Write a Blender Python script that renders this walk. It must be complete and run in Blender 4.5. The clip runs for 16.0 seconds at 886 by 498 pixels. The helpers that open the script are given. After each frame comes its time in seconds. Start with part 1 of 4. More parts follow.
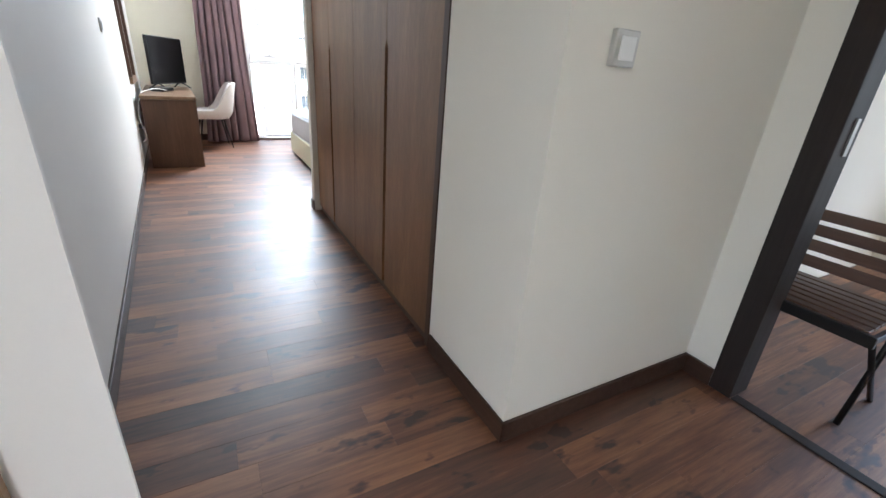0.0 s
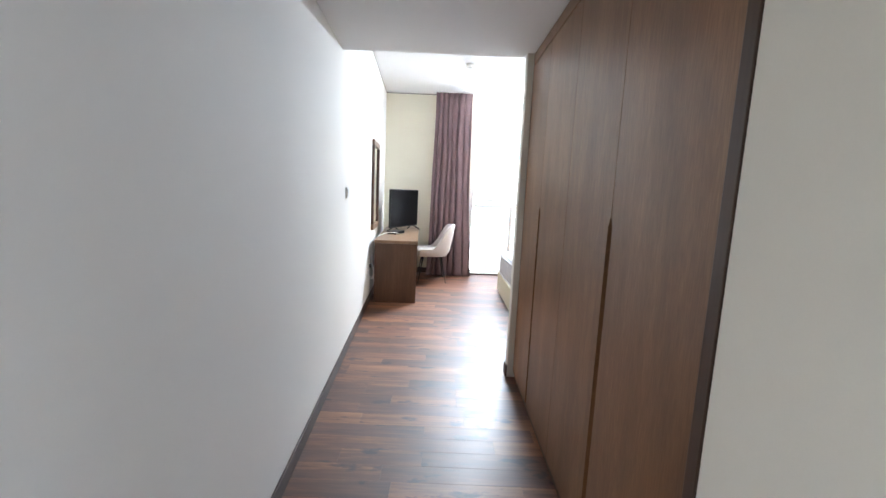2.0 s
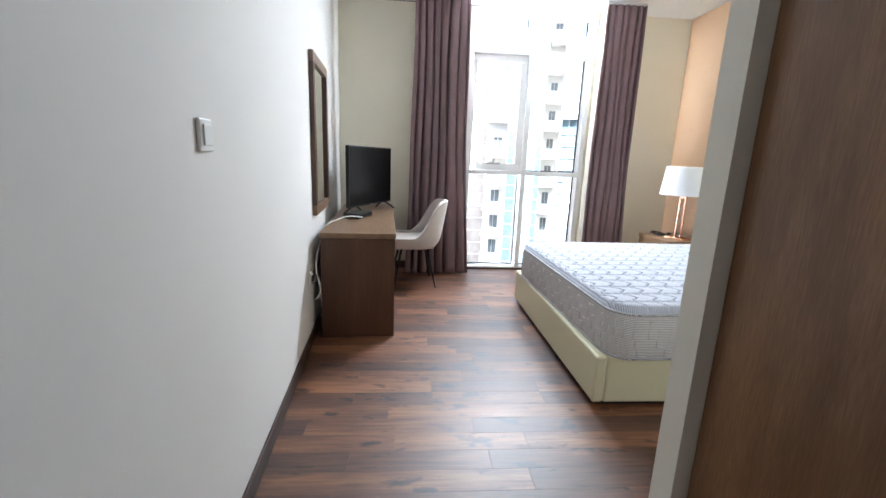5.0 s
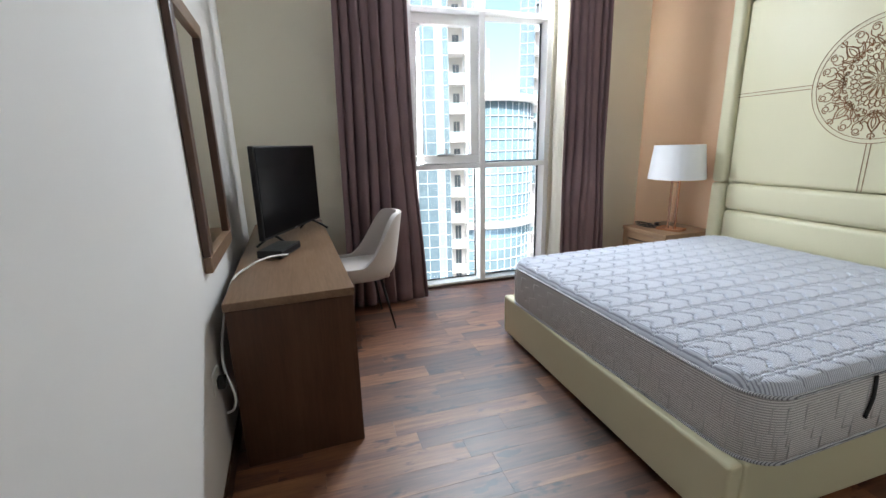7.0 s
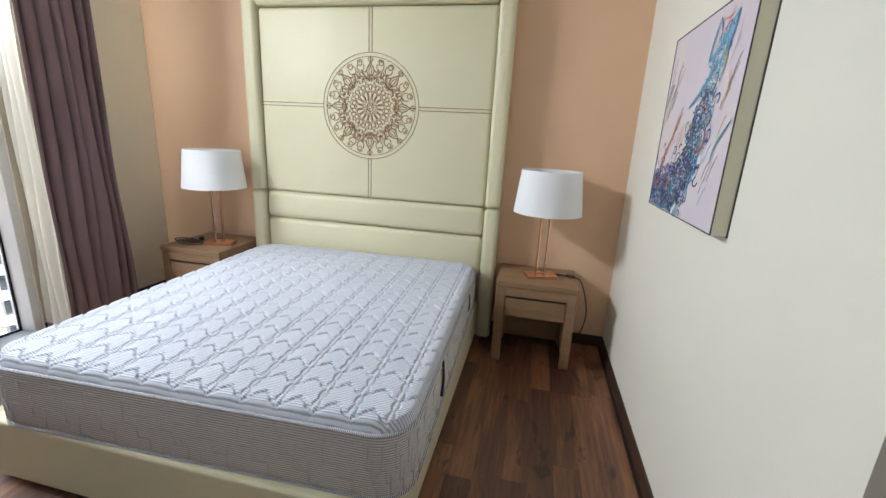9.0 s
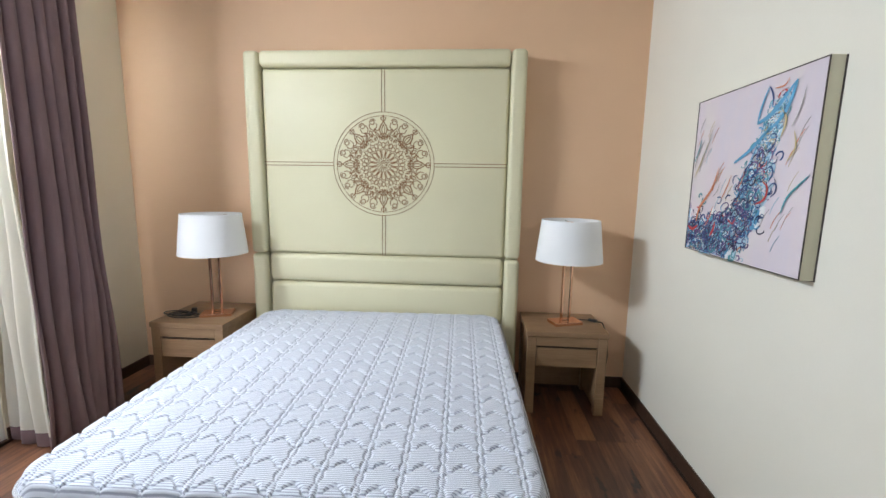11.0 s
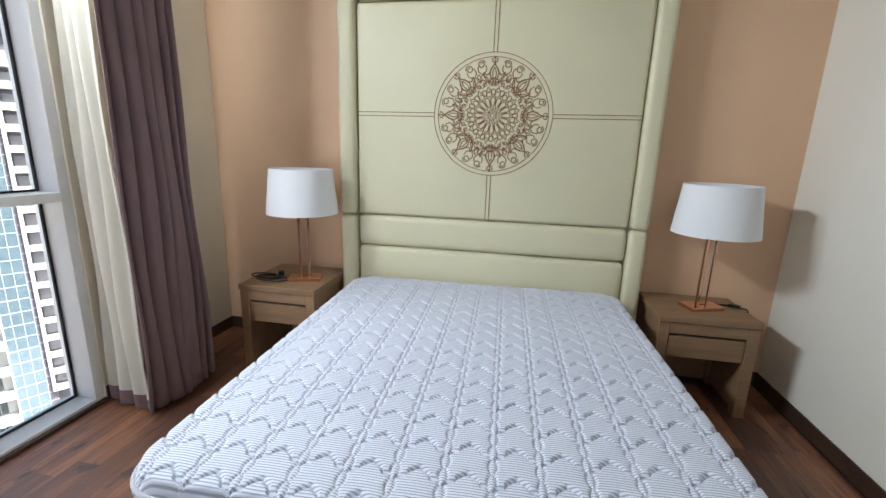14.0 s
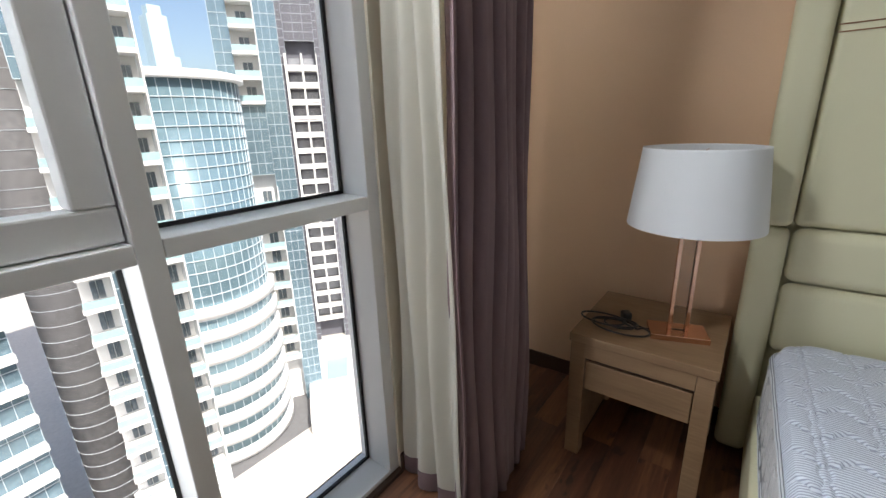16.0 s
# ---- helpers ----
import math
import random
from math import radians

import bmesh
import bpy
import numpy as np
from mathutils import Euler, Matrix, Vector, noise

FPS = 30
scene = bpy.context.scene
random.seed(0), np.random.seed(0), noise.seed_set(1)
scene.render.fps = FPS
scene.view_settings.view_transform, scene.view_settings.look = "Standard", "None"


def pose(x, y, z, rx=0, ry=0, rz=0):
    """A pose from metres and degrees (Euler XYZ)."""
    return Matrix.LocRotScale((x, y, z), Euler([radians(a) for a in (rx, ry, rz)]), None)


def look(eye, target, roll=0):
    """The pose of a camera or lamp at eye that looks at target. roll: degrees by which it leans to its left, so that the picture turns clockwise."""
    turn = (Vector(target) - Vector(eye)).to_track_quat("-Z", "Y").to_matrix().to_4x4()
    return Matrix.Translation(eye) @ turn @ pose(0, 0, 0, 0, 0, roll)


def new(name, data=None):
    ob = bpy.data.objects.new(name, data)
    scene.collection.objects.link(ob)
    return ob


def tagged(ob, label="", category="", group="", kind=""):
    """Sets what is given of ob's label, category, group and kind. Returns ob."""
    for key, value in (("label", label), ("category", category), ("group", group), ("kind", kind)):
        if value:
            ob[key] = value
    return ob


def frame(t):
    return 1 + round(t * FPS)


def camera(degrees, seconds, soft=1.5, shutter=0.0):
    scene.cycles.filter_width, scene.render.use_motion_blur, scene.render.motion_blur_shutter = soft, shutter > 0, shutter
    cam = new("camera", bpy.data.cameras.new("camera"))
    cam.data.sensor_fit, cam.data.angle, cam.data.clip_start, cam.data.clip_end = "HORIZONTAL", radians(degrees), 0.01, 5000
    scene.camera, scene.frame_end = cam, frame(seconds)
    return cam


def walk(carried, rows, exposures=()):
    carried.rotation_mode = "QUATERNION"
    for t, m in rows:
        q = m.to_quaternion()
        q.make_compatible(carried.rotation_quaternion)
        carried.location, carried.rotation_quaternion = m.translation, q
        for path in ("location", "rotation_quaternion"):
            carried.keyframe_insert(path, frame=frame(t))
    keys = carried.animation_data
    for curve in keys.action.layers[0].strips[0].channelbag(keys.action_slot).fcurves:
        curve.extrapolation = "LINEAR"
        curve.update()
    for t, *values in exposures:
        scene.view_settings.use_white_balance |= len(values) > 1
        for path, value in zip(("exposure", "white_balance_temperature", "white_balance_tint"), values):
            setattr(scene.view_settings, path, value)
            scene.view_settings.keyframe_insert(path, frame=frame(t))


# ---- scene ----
cam = camera(93.3, 16.0)
PATH = [
    (0, (0.422, 0.538, 1.158), (1.332, 2.144, 0.391), 4.3),
    (0.5, (0.629, 0.597, 1.206), (0.877, 2.42, 0.422), 4.2),
    (1, (0.676, 0.732, 1.225), (0.703, 2.629, 0.593), 1.9),
    (1.5, (0.661, 0.961, 1.309), (0.619, 2.918, 0.903), 1.3),
    (2, (0.617, 1.13, 1.353), (0.621, 3.111, 1.077), 2.5),
    (2.5, (0.623, 1.434, 1.345), (0.65, 3.421, 1.117), 2.5),
    (3, (0.608, 1.722, 1.32), (0.631, 3.707, 1.078), 3.2),
    (3.5, (0.505, 2.07, 1.29), (0.546, 4.049, 1.005), 2.9),
    (4, (0.481, 2.411, 1.253), (0.545, 4.377, 0.889), 2.5),
    (4.5, (0.464, 2.808, 1.256), (0.582, 4.762, 0.847), 2.4),
    (7, (0.215, 4.283, 1.325), (0.764, 6.144, 0.842), -1.5),
    (7.5, (0.341, 4.477, 1.311), (1.286, 6.167, 0.811), 0.2),
    (8, (0.443, 4.572, 1.336), (1.931, 5.804, 0.819), 2.6),
    (8.5, (0.452, 4.703, 1.399), (2.263, 5.371, 0.874), 2.0),
    (9, (0.411, 4.774, 1.438), (2.302, 5.176, 0.927), 3.0),
    (9.5, (0.389, 4.851, 1.479), (2.304, 5.183, 1.007), 3.1),
    (9.7, (0.396, 4.9, 1.494), (2.33, 5.228, 1.105), 3.2),
    (11.8, (0.35, 5.485, 1.468), (2.32, 5.543, 1.129), -0.6),
    (12, (0.341, 5.495, 1.463), (2.308, 5.533, 1.102), -0.7),
    (12.5, (0.334, 5.517, 1.446), (2.292, 5.518, 1.037), -0.2),
    (13, (0.369, 5.521, 1.442), (2.32, 5.501, 1.0), 0.6),
    (13.5, (0.454, 5.567, 1.442), (2.401, 5.575, 0.984), 1.8),
    (14, (0.669, 5.769, 1.403), (2.588, 6.106, 0.95), 1.8),
    (14.5, (0.822, 6.056, 1.427), (2.602, 6.817, 0.924), 2.2),
    (15, (0.935, 6.42, 1.425), (2.551, 7.468, 0.885), 0.7),
    (15.5, (1.166, 6.63, 1.381), (2.488, 8.032, 0.847), -0.1),
    (16, (1.395, 6.93, 1.379), (2.918, 8.09, 0.8), -1.8),
]
EXPOSURES = [(0.0, 2.83, 6000, 10), (1.0, 2.93, 6150, 10), (2.5, 2.9, 5950, 10), (3.0, 2.88, 5950, 10), (3.5, 2.95, 5950, 10), (4.0, 2.55, 6050, 10), (4.5, 2.25, 6050, 10), (7.0, 1.3, 6250, 10), (7.5, 1.35, 6250, 10),
             (8.0, 1.5, 6350, 10), (8.5, 1.32, 6450, 10), (9.0, 1.45, 6450, 10), (12.0, 1.45, 6300, 10), (13.0, 1.45, 6250, 10), (14.0, 1.15, 6250, 10), (14.5, 0.62, 6300, 10), (15.5, 0.52, 6400, 10), (16.0, 0.45, 6500, 10)]
walk(cam, [(t, look(eye, target, roll)) for t, eye, target, roll in PATH], EXPOSURES)

# ---------------------------------------------------------------- world, sun, exposure
world = bpy.data.worlds.new("sky")
scene.world = world
world.use_nodes = True
wn = world.node_tree.nodes
sky = wn.new("ShaderNodeTexSky")
sky.sky_type = "NISHITA"
sky.sun_disc = False
sky.sun_elevation = radians(52)
sky.sun_rotation = radians(196)
sky.air_density, sky.dust_density = 1.0, 3.0
wn["Background"].inputs["Strength"].default_value = 0.15
world.node_tree.links.new(sky.outputs[0], wn["Background"].inputs[0])

sun = new("sun", bpy.data.lights.new("sun", "SUN"))
sun.data.energy, sun.data.angle, sun.data.color = 5.0, radians(0.5), (1.0, 0.95, 0.87)
sun.matrix_world = look((-9, -32, 42), (0, 0, 0))

# area lamps for daylight: the bedroom window's head and side, an added unseen opening beside the lobby, the room past
# the doorway
def opening_light(name, w, h, power, eye, target, col):
    lamp = new(name, bpy.data.lights.new(name, "AREA"))
    lamp.data.shape, lamp.data.size, lamp.data.size_y = "RECTANGLE", w, h
    lamp.data.energy, lamp.data.color = power, col
    lamp.matrix_world = look(eye, target)


opening_light("window_daylight", 1.16, 0.17, 38.0, (1.70, 7.99, 2.70), (1.70, 7.49, 1.95), (0.86, 0.935, 1.0))
opening_light("window_side_daylight", 0.12, 2.1, 11.0, (1.095, 8.015, 1.2), (3.0, 8.0, 1.15), (0.90, 0.95, 1.0))
# fill lamp, added out of view to brighten the lobby walls
opening_light("lobby_fill", 0.9, 1.8, 0.6, (-0.09, 0.1, 1.2), (1.2, 0.7, 1.15), (0.95, 0.97, 1.0))
opening_light("far_room_daylight", 1.1, 1.8, 2.0, (4.95, 0.25, 1.2), (2.5, 0.5, 0.6), (0.92, 0.96, 1.0))

# ---------------------------------------------------------------- helpers for things
def part(name, bm, material, parent=None, label="", smooth=False):
    mesh = bpy.data.meshes.new(name)
    bm.normal_update()
    bm.to_mesh(mesh)
    bm.free()
    mats = material if isinstance(material, (list, tuple)) else [material]
    for m in mats:
        mesh.materials.append(m)
    if smooth:
        for p in mesh.polygons:
            p.use_smooth = True
    ob = new(name, mesh)
    if parent is not None:
        ob.parent = parent
    if label:
        tagged(ob, label)
    return ob


def thing(name, m, label, category, group="", kind=""):
    ob = new(name)
    ob.matrix_world = m
    return tagged(ob, label, category, group, kind)


def structure(name, bm, material, label, category, smooth=False):
    return tagged(part(name, bm, material, None, "", smooth), label, category, "", "structure")


def box(x0, y0, z0, x1, y1, z1, bevel=0.0, seg=2, bm=None, m=None):
    """A box between two corners, with rounded edges, added to bm."""
    out = bm or bmesh.new()
    b = bmesh.new()
    bmesh.ops.create_cube(b, size=1)
    for v in b.verts:
        v.co = Vector(((x0 + x1) / 2 + v.co.x * (x1 - x0), (y0 + y1) / 2 + v.co.y * (y1 - y0), (z0 + z1) / 2 + v.co.z * (z1 - z0)))
    if bevel > 0:
        bmesh.ops.bevel(b, geom=list(b.edges), offset=bevel, segments=seg, profile=0.5, affect="EDGES")
    if m is not None:
        bmesh.ops.transform(b, matrix=m, verts=b.verts)
    merge(b, out)
    return out


def merge(src, dst):
    made = {v: dst.verts.new(v.co) for v in src.verts}
    for f in src.faces:
        try:
            g = dst.faces.new([made[v] for v in f.verts])
            g.smooth, g.material_index = f.smooth, f.material_index
        except ValueError:
            pass
    src.free()


def prism(points, z0, z1, bm=None):
    """A slab with an outline in plan (anticlockwise) between two heights."""
    out = bm or bmesh.new()
    lo = [out.verts.new((x, y, z0)) for x, y in points]
    hi = [out.verts.new((x, y, z1)) for x, y in points]
    out.faces.new(lo[::-1])
    out.faces.new(hi)
    n = len(points)
    for i in range(n):
        out.faces.new((lo[i], lo[(i + 1) % n], hi[(i + 1) % n], hi[i]))
    return out


def lathe(profile, n=32, bm=None, m=None, cap=True):
    """A turned body from (radius, height) pairs."""
    out = bm or bmesh.new()
    b = bmesh.new()
    rings = [[b.verts.new((r * math.cos(2 * math.pi * i / n), r * math.sin(2 * math.pi * i / n), z)) for i in range(n)] for r, z in profile]
    for p, q in zip(rings, rings[1:]):
        for i in range(n):
            f = b.faces.new((p[i], p[(i + 1) % n], q[(i + 1) % n], q[i]))
            f.smooth = True
    if cap:
        b.faces.new(rings[0][::-1])
        b.faces.new(rings[-1])
    if m is not None:
        bmesh.ops.transform(b, matrix=m, verts=b.verts)
    merge(b, out)
    return out


def tube(points, r, n=8, bm=None, r_end=None):
    """A round bar along points."""
    out = bm or bmesh.new()
    pts = [Vector(p) for p in points]
    rings = []
    for i, p in enumerate(pts):
        d = (pts[min(i + 1, len(pts) - 1)] - pts[max(i - 1, 0)]).normalized()
        a = d.cross(Vector((0, 0, 1)) if abs(d.z) < 0.9 else Vector((1, 0, 0))).normalized()
        b = d.cross(a)
        rr = r if r_end is None else r + (r_end - r) * i / (len(pts) - 1)
        rings.append([out.verts.new(p + rr * (a * math.cos(2 * math.pi * k / n) + b * math.sin(2 * math.pi * k / n))) for k in range(n)])
    for p, q in zip(rings, rings[1:]):
        for k in range(n):
            f = out.faces.new((p[k], q[k], q[(k + 1) % n], p[(k + 1) % n]))
            f.smooth = True
    out.faces.new(rings[0])
    out.faces.new(rings[-1][::-1])
    return out


def smooth_line(points, n=8):
    """Points on a soft curve through the given ones."""
    pts = [Vector(p) for p in points]
    pts = [pts[0]] + pts + [pts[-1]]
    res = []
    for i in range(1, len(pts) - 2):
        a, b, c, d = pts[i - 1:i + 3]
        for k in range(n):
            t = k / n
            res.append(0.5 * ((2 * b) + (c - a) * t + (2 * a - 5 * b + 4 * c - d) * t * t + (3 * b - a - 3 * c + d) * t ** 3))
    return res + [pts[-2]]


def ribbon(bm, pts, w, to_world, closed=False):
    """A flat raised band along 2D points; to_world gives the place of (u, v, height)."""
    n = len(pts)
    rows = []
    for i in range(n):
        p, q = pts[i - 1 if (closed or i > 0) else 0], pts[(i + 1) % n if (closed or i < n - 1) else n - 1]
        dx, dy = q[0] - p[0], q[1] - p[1]
        l = math.hypot(dx, dy) or 1e-6
        nx, ny = -dy / l * w / 2, dx / l * w / 2
        x, y = pts[i]
        rows.append([bm.verts.new(to_world(x + nx, y + ny, 0)), bm.verts.new(to_world(x + nx * 0.6, y + ny * 0.6, 1)),
                     bm.verts.new(to_world(x - nx * 0.6, y - ny * 0.6, 1)), bm.verts.new(to_world(x - nx, y - ny, 0))])
    for i in range(n if closed else n - 1):
        a, b = rows[i], rows[(i + 1) % n]
        for k in range(3):
            bm.faces.new((a[k], a[k + 1], b[k + 1], b[k]))


# ---------------------------------------------------------------- materials
def nodes_of(name):
    m = bpy.data.materials.new(name)
    m.use_nodes = True
    nt = m.node_tree
    return m, nt, nt.nodes["Principled BSDF"]


def ramp(nt, fac, stops):
    r = nt.nodes.new("ShaderNodeValToRGB")
    els = r.color_ramp.elements
    while len(els) < len(stops):
        els.new(0.5)
    for e, (p, c) in zip(els, stops):
        e.position, e.color = p, (*c, 1)
    nt.links.new(fac, r.inputs[0])
    return r.outputs[0]


def noise_at(nt, vec, scale, detail=4.0, rough=0.55):
    n = nt.nodes.new("ShaderNodeTexNoise")
    n.inputs["Scale"].default_value, n.inputs["Detail"].default_value, n.inputs["Roughness"].default_value = scale, detail, rough
    nt.links.new(vec, n.inputs["Vector"])
    return n.outputs[0]


def scaled(nt, vec, s):
    mp = nt.nodes.new("ShaderNodeMapping")
    mp.inputs["Scale"].default_value = s
    nt.links.new(vec, mp.inputs["Vector"])
    return mp.outputs[0]


def maths(nt, op, a, b=0.0):
    n = nt.nodes.new("ShaderNodeMath")
    n.operation = op
    for i, v in enumerate((a, b)):
        if isinstance(v, (int, float)):
            n.inputs[i].default_value = v
        else:
            nt.links.new(v, n.inputs[i])
    return n.outputs[0]


def bump(nt, bsdf, height, strength, distance):
    b = nt.nodes.new("ShaderNodeBump")
    b.inputs["Strength"].default_value, b.inputs["Distance"].default_value = strength, distance
    nt.links.new(height, b.inputs["Height"])
    nt.links.new(b.outputs[0], bsdf.inputs["Normal"])


def paint(name, col, rough=0.6, vary=0.06, grain=60.0, relief=0.15, metal=0.0, depth=0.002, coat=0.0):
    """Painted, cast or moulded surface: colour drifts over half a metre and in the grain."""
    m, nt, bs = nodes_of(name)
    co = nt.nodes.new("ShaderNodeTexCoord").outputs["Object"]
    big, fine = noise_at(nt, co, 1.7, 3), noise_at(nt, co, grain, 5)
    f = maths(nt, "ADD", maths(nt, "MULTIPLY", big, 0.6), maths(nt, "MULTIPLY", fine, 0.4))
    lo, hi = [c * (1 - vary) for c in col], [min(1, c * (1 + vary)) for c in col]
    nt.links.new(ramp(nt, f, [(0.3, lo), (0.7, hi)]), bs.inputs["Base Color"])
    bs.inputs["Metallic"].default_value = metal
    bs.inputs["Coat Weight"].default_value = coat
    r = nt.nodes.new("ShaderNodeMapRange")
    r.inputs[3].default_value, r.inputs[4].default_value = rough * 0.88, min(1, rough * 1.12)
    nt.links.new(fine, r.inputs[0])
    nt.links.new(r.outputs[0], bs.inputs["Roughness"])
    bump(nt, bs, fine, relief, depth)
    return m


def wood(name, dark, mid, light, rough=0.4, along="X", per_piece=0.0, fine=55.0, relief=0.2, coat=0.0, gloss=0.5, knots=False, spread=0.23):
    """Wood with long grain, pores and slow colour drift; per_piece shifts the tone of each board."""
    m, nt, bs = nodes_of(name)
    co = nt.nodes.new("ShaderNodeTexCoord").outputs["Object"]
    info = nt.nodes.new("ShaderNodeObjectInfo").outputs["Random"]
    shift = nt.nodes.new("ShaderNodeVectorMath")
    shift.operation = "ADD"
    comb = nt.nodes.new("ShaderNodeCombineXYZ")
    for i in range(3):
        nt.links.new(maths(nt, "MULTIPLY", info, (37.0, 91.0, 53.0)[i] if per_piece else 0.0), comb.inputs[i])
    nt.links.new(co, shift.inputs[0])
    nt.links.new(comb.outputs[0], shift.inputs[1])
    vec = shift.outputs[0]
    st = {"X": (0.06, 1, 1), "Y": (1, 0.06, 1), "Z": (1, 1, 0.06)}[along]
    grain = noise_at(nt, scaled(nt, vec, st), fine, 6, 0.65)
    figure = noise_at(nt, scaled(nt, vec, {"X": (0.16, 1, 1), "Y": (1, 0.16, 1), "Z": (1, 1, 0.16)}[along]), 7.0, 5, 0.65)
    f = maths(nt, "ADD", maths(nt, "MULTIPLY", grain, 0.40), maths(nt, "MULTIPLY", figure, 0.60))
    if per_piece:
        f = maths(nt, "ADD", f, maths(nt, "MULTIPLY", maths(nt, "SUBTRACT", info, 0.5), per_piece))
    if knots:
        # dark knots and smoky streaks in the figure
        k = noise_at(nt, scaled(nt, vec, (0.45, 1, 1)), 11.0, 3, 0.6)
        k = maths(nt, "MAXIMUM", maths(nt, "SUBTRACT", k, 0.60), 0.0)
        f = maths(nt, "SUBTRACT", f, maths(nt, "MULTIPLY", k, 3.2))
    nt.links.new(ramp(nt, f, [(0.51 - spread, dark), (0.5, mid), (0.51 + spread, light)]), bs.inputs["Base Color"])
    r = nt.nodes.new("ShaderNodeMapRange")
    r.inputs[3].default_value, r.inputs[4].default_value = rough * 1.15, rough * 0.85
    nt.links.new(grain, r.inputs[0])
    nt.links.new(r.outputs[0], bs.inputs["Roughness"])
    bs.inputs["Coat Weight"].default_value = coat
    bs.inputs["Coat Roughness"].default_value = 0.38
    bs.inputs["Specular IOR Level"].default_value = gloss
    bump(nt, bs, grain, relief, 0.001)
    return m


def cloth(name, col, rough=0.9, weave=900.0, vary=0.1, sheen=0.1):
    m, nt, bs = nodes_of(name)
    co = nt.nodes.new("ShaderNodeTexCoord").outputs["Object"]
    big, fine = noise_at(nt, co, 4.0, 3), noise_at(nt, scaled(nt, co, (1, 1, 0.25)), weave, 3)
    f = maths(nt, "ADD", maths(nt, "MULTIPLY", big, 0.5), maths(nt, "MULTIPLY", fine, 0.5))
    nt.links.new(ramp(nt, f, [(0.3, [c * (1 - vary) for c in col]), (0.7, [min(1, c * (1 + vary)) for c in col])]), bs.inputs["Base Color"])
    bs.inputs["Roughness"].default_value = rough
    bs.inputs["Sheen Weight"].default_value = sheen
    bump(nt, bs, fine, 0.25, 0.001)
    return m


def stripes(name, base, line, pitch, axis, rough=0.85, wander=0.004):
    """Ticking cloth with fine woven stripes along one axis of the thing."""
    m, nt, bs = nodes_of(name)
    co = nt.nodes.new("ShaderNodeTexCoord").outputs["Object"]
    warp = noise_at(nt, co, 14.0, 2)
    sep = nt.nodes.new("ShaderNodeSeparateXYZ")
    nt.links.new(co, sep.inputs[0])
    pos = maths(nt, "ADD", sep.outputs[axis], maths(nt, "MULTIPLY", warp, wander))
    s = maths(nt, "SINE", maths(nt, "MULTIPLY", pos, 2 * math.pi / pitch))
    s = maths(nt, "ADD", maths(nt, "MULTIPLY", s, 0.5), 0.5)
    nt.links.new(ramp(nt, s, [(0.15, line), (0.55, base)]), bs.inputs["Base Color"])
    bs.inputs["Roughness"].default_value = rough
    bs.inputs["Sheen Weight"].default_value = 0.2
    bump(nt, bs, s, 0.35, 0.0015)
    return m


def glass(name, col=(1, 1, 1), rough=0.0, ior=1.45):
    m, nt, bs = nodes_of(name)
    bs.inputs["Base Color"].default_value = (*col, 1)
    bs.inputs["Transmission Weight"].default_value = 1.0
    bs.inputs["Roughness"].default_value = rough
    bs.inputs["IOR"].default_value = ior
    return m


def thin_cloth(name, col):
    """Cloth thin enough to let daylight glow through."""
    m = cloth(name, col, 0.85, 700.0, 0.04, 0.1)
    nt = m.node_tree
    bs = nt.nodes["Principled BSDF"]
    tr, mix = nt.nodes.new("ShaderNodeBsdfTranslucent"), nt.nodes.new("ShaderNodeMixShader")
    tr.inputs[0].default_value = (*col, 1)
    mix.inputs[0].default_value = 0.6
    nt.links.new(bs.outputs[0], mix.inputs[1])
    nt.links.new(tr.outputs[0], mix.inputs[2])
    nt.links.new(mix.outputs[0], nt.nodes["Material Output"].inputs[0])
    return m


def metal(name, col, rough):
    return paint(name, col, rough, 0.05, 180.0, 0.05, 1.0, 0.0005)


WALL_CREAM = paint("cream_wall_paint", (0.84, 0.79, 0.65), 0.75, 0.02, 220.0, 0.12, 0.0, 0.0006)
WALL = paint("wall_paint", (0.82, 0.785, 0.695), 0.75, 0.02, 220.0, 0.12, 0.0, 0.0006)
WALL_WHITE = paint("white_wall_paint", (0.81, 0.79, 0.76), 0.8, 0.015, 220.0, 0.10, 0.0, 0.0006)
PEACH = paint("peach_wall_paint", (0.755, 0.499, 0.319), 0.6, 0.03, 240.0, 0.15, 0.0, 0.0006)
CEIL = paint("ceiling_paint", (0.86, 0.86, 0.85), 0.8, 0.015, 200.0, 0.08, 0.0, 0.0005)
FLOORWOOD = wood("floor_laminate", (0.024, 0.009, 0.005), (0.125, 0.043, 0.018), (0.36, 0.155, 0.064), 0.48, "X", 0.22, 60.0, 0.08, coat=0.1, gloss=0.9, knots=True)
JOINT = paint("floor_joint", (0.03, 0.018, 0.012), 0.7)
SKIRT = wood("skirting_wood", (0.028, 0.013, 0.008), (0.05, 0.024, 0.014), (0.08, 0.042, 0.025), 0.5, "Y")
WARD = wood("wardrobe_veneer", (0.115, 0.052, 0.021), (0.190, 0.092, 0.040), (0.32, 0.168, 0.076), 0.36, "Z", 0.05, 260.0, 0.2, spread=0.19)
WARD_DARK = wood("wardrobe_edge_wood", (0.035, 0.018, 0.012), (0.06, 0.032, 0.02), (0.09, 0.05, 0.03), 0.4, "Z")
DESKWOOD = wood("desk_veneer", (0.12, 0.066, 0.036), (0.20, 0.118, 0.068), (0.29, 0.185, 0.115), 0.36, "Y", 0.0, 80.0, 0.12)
# same veneer with the shade of the desk's sides put into its colour
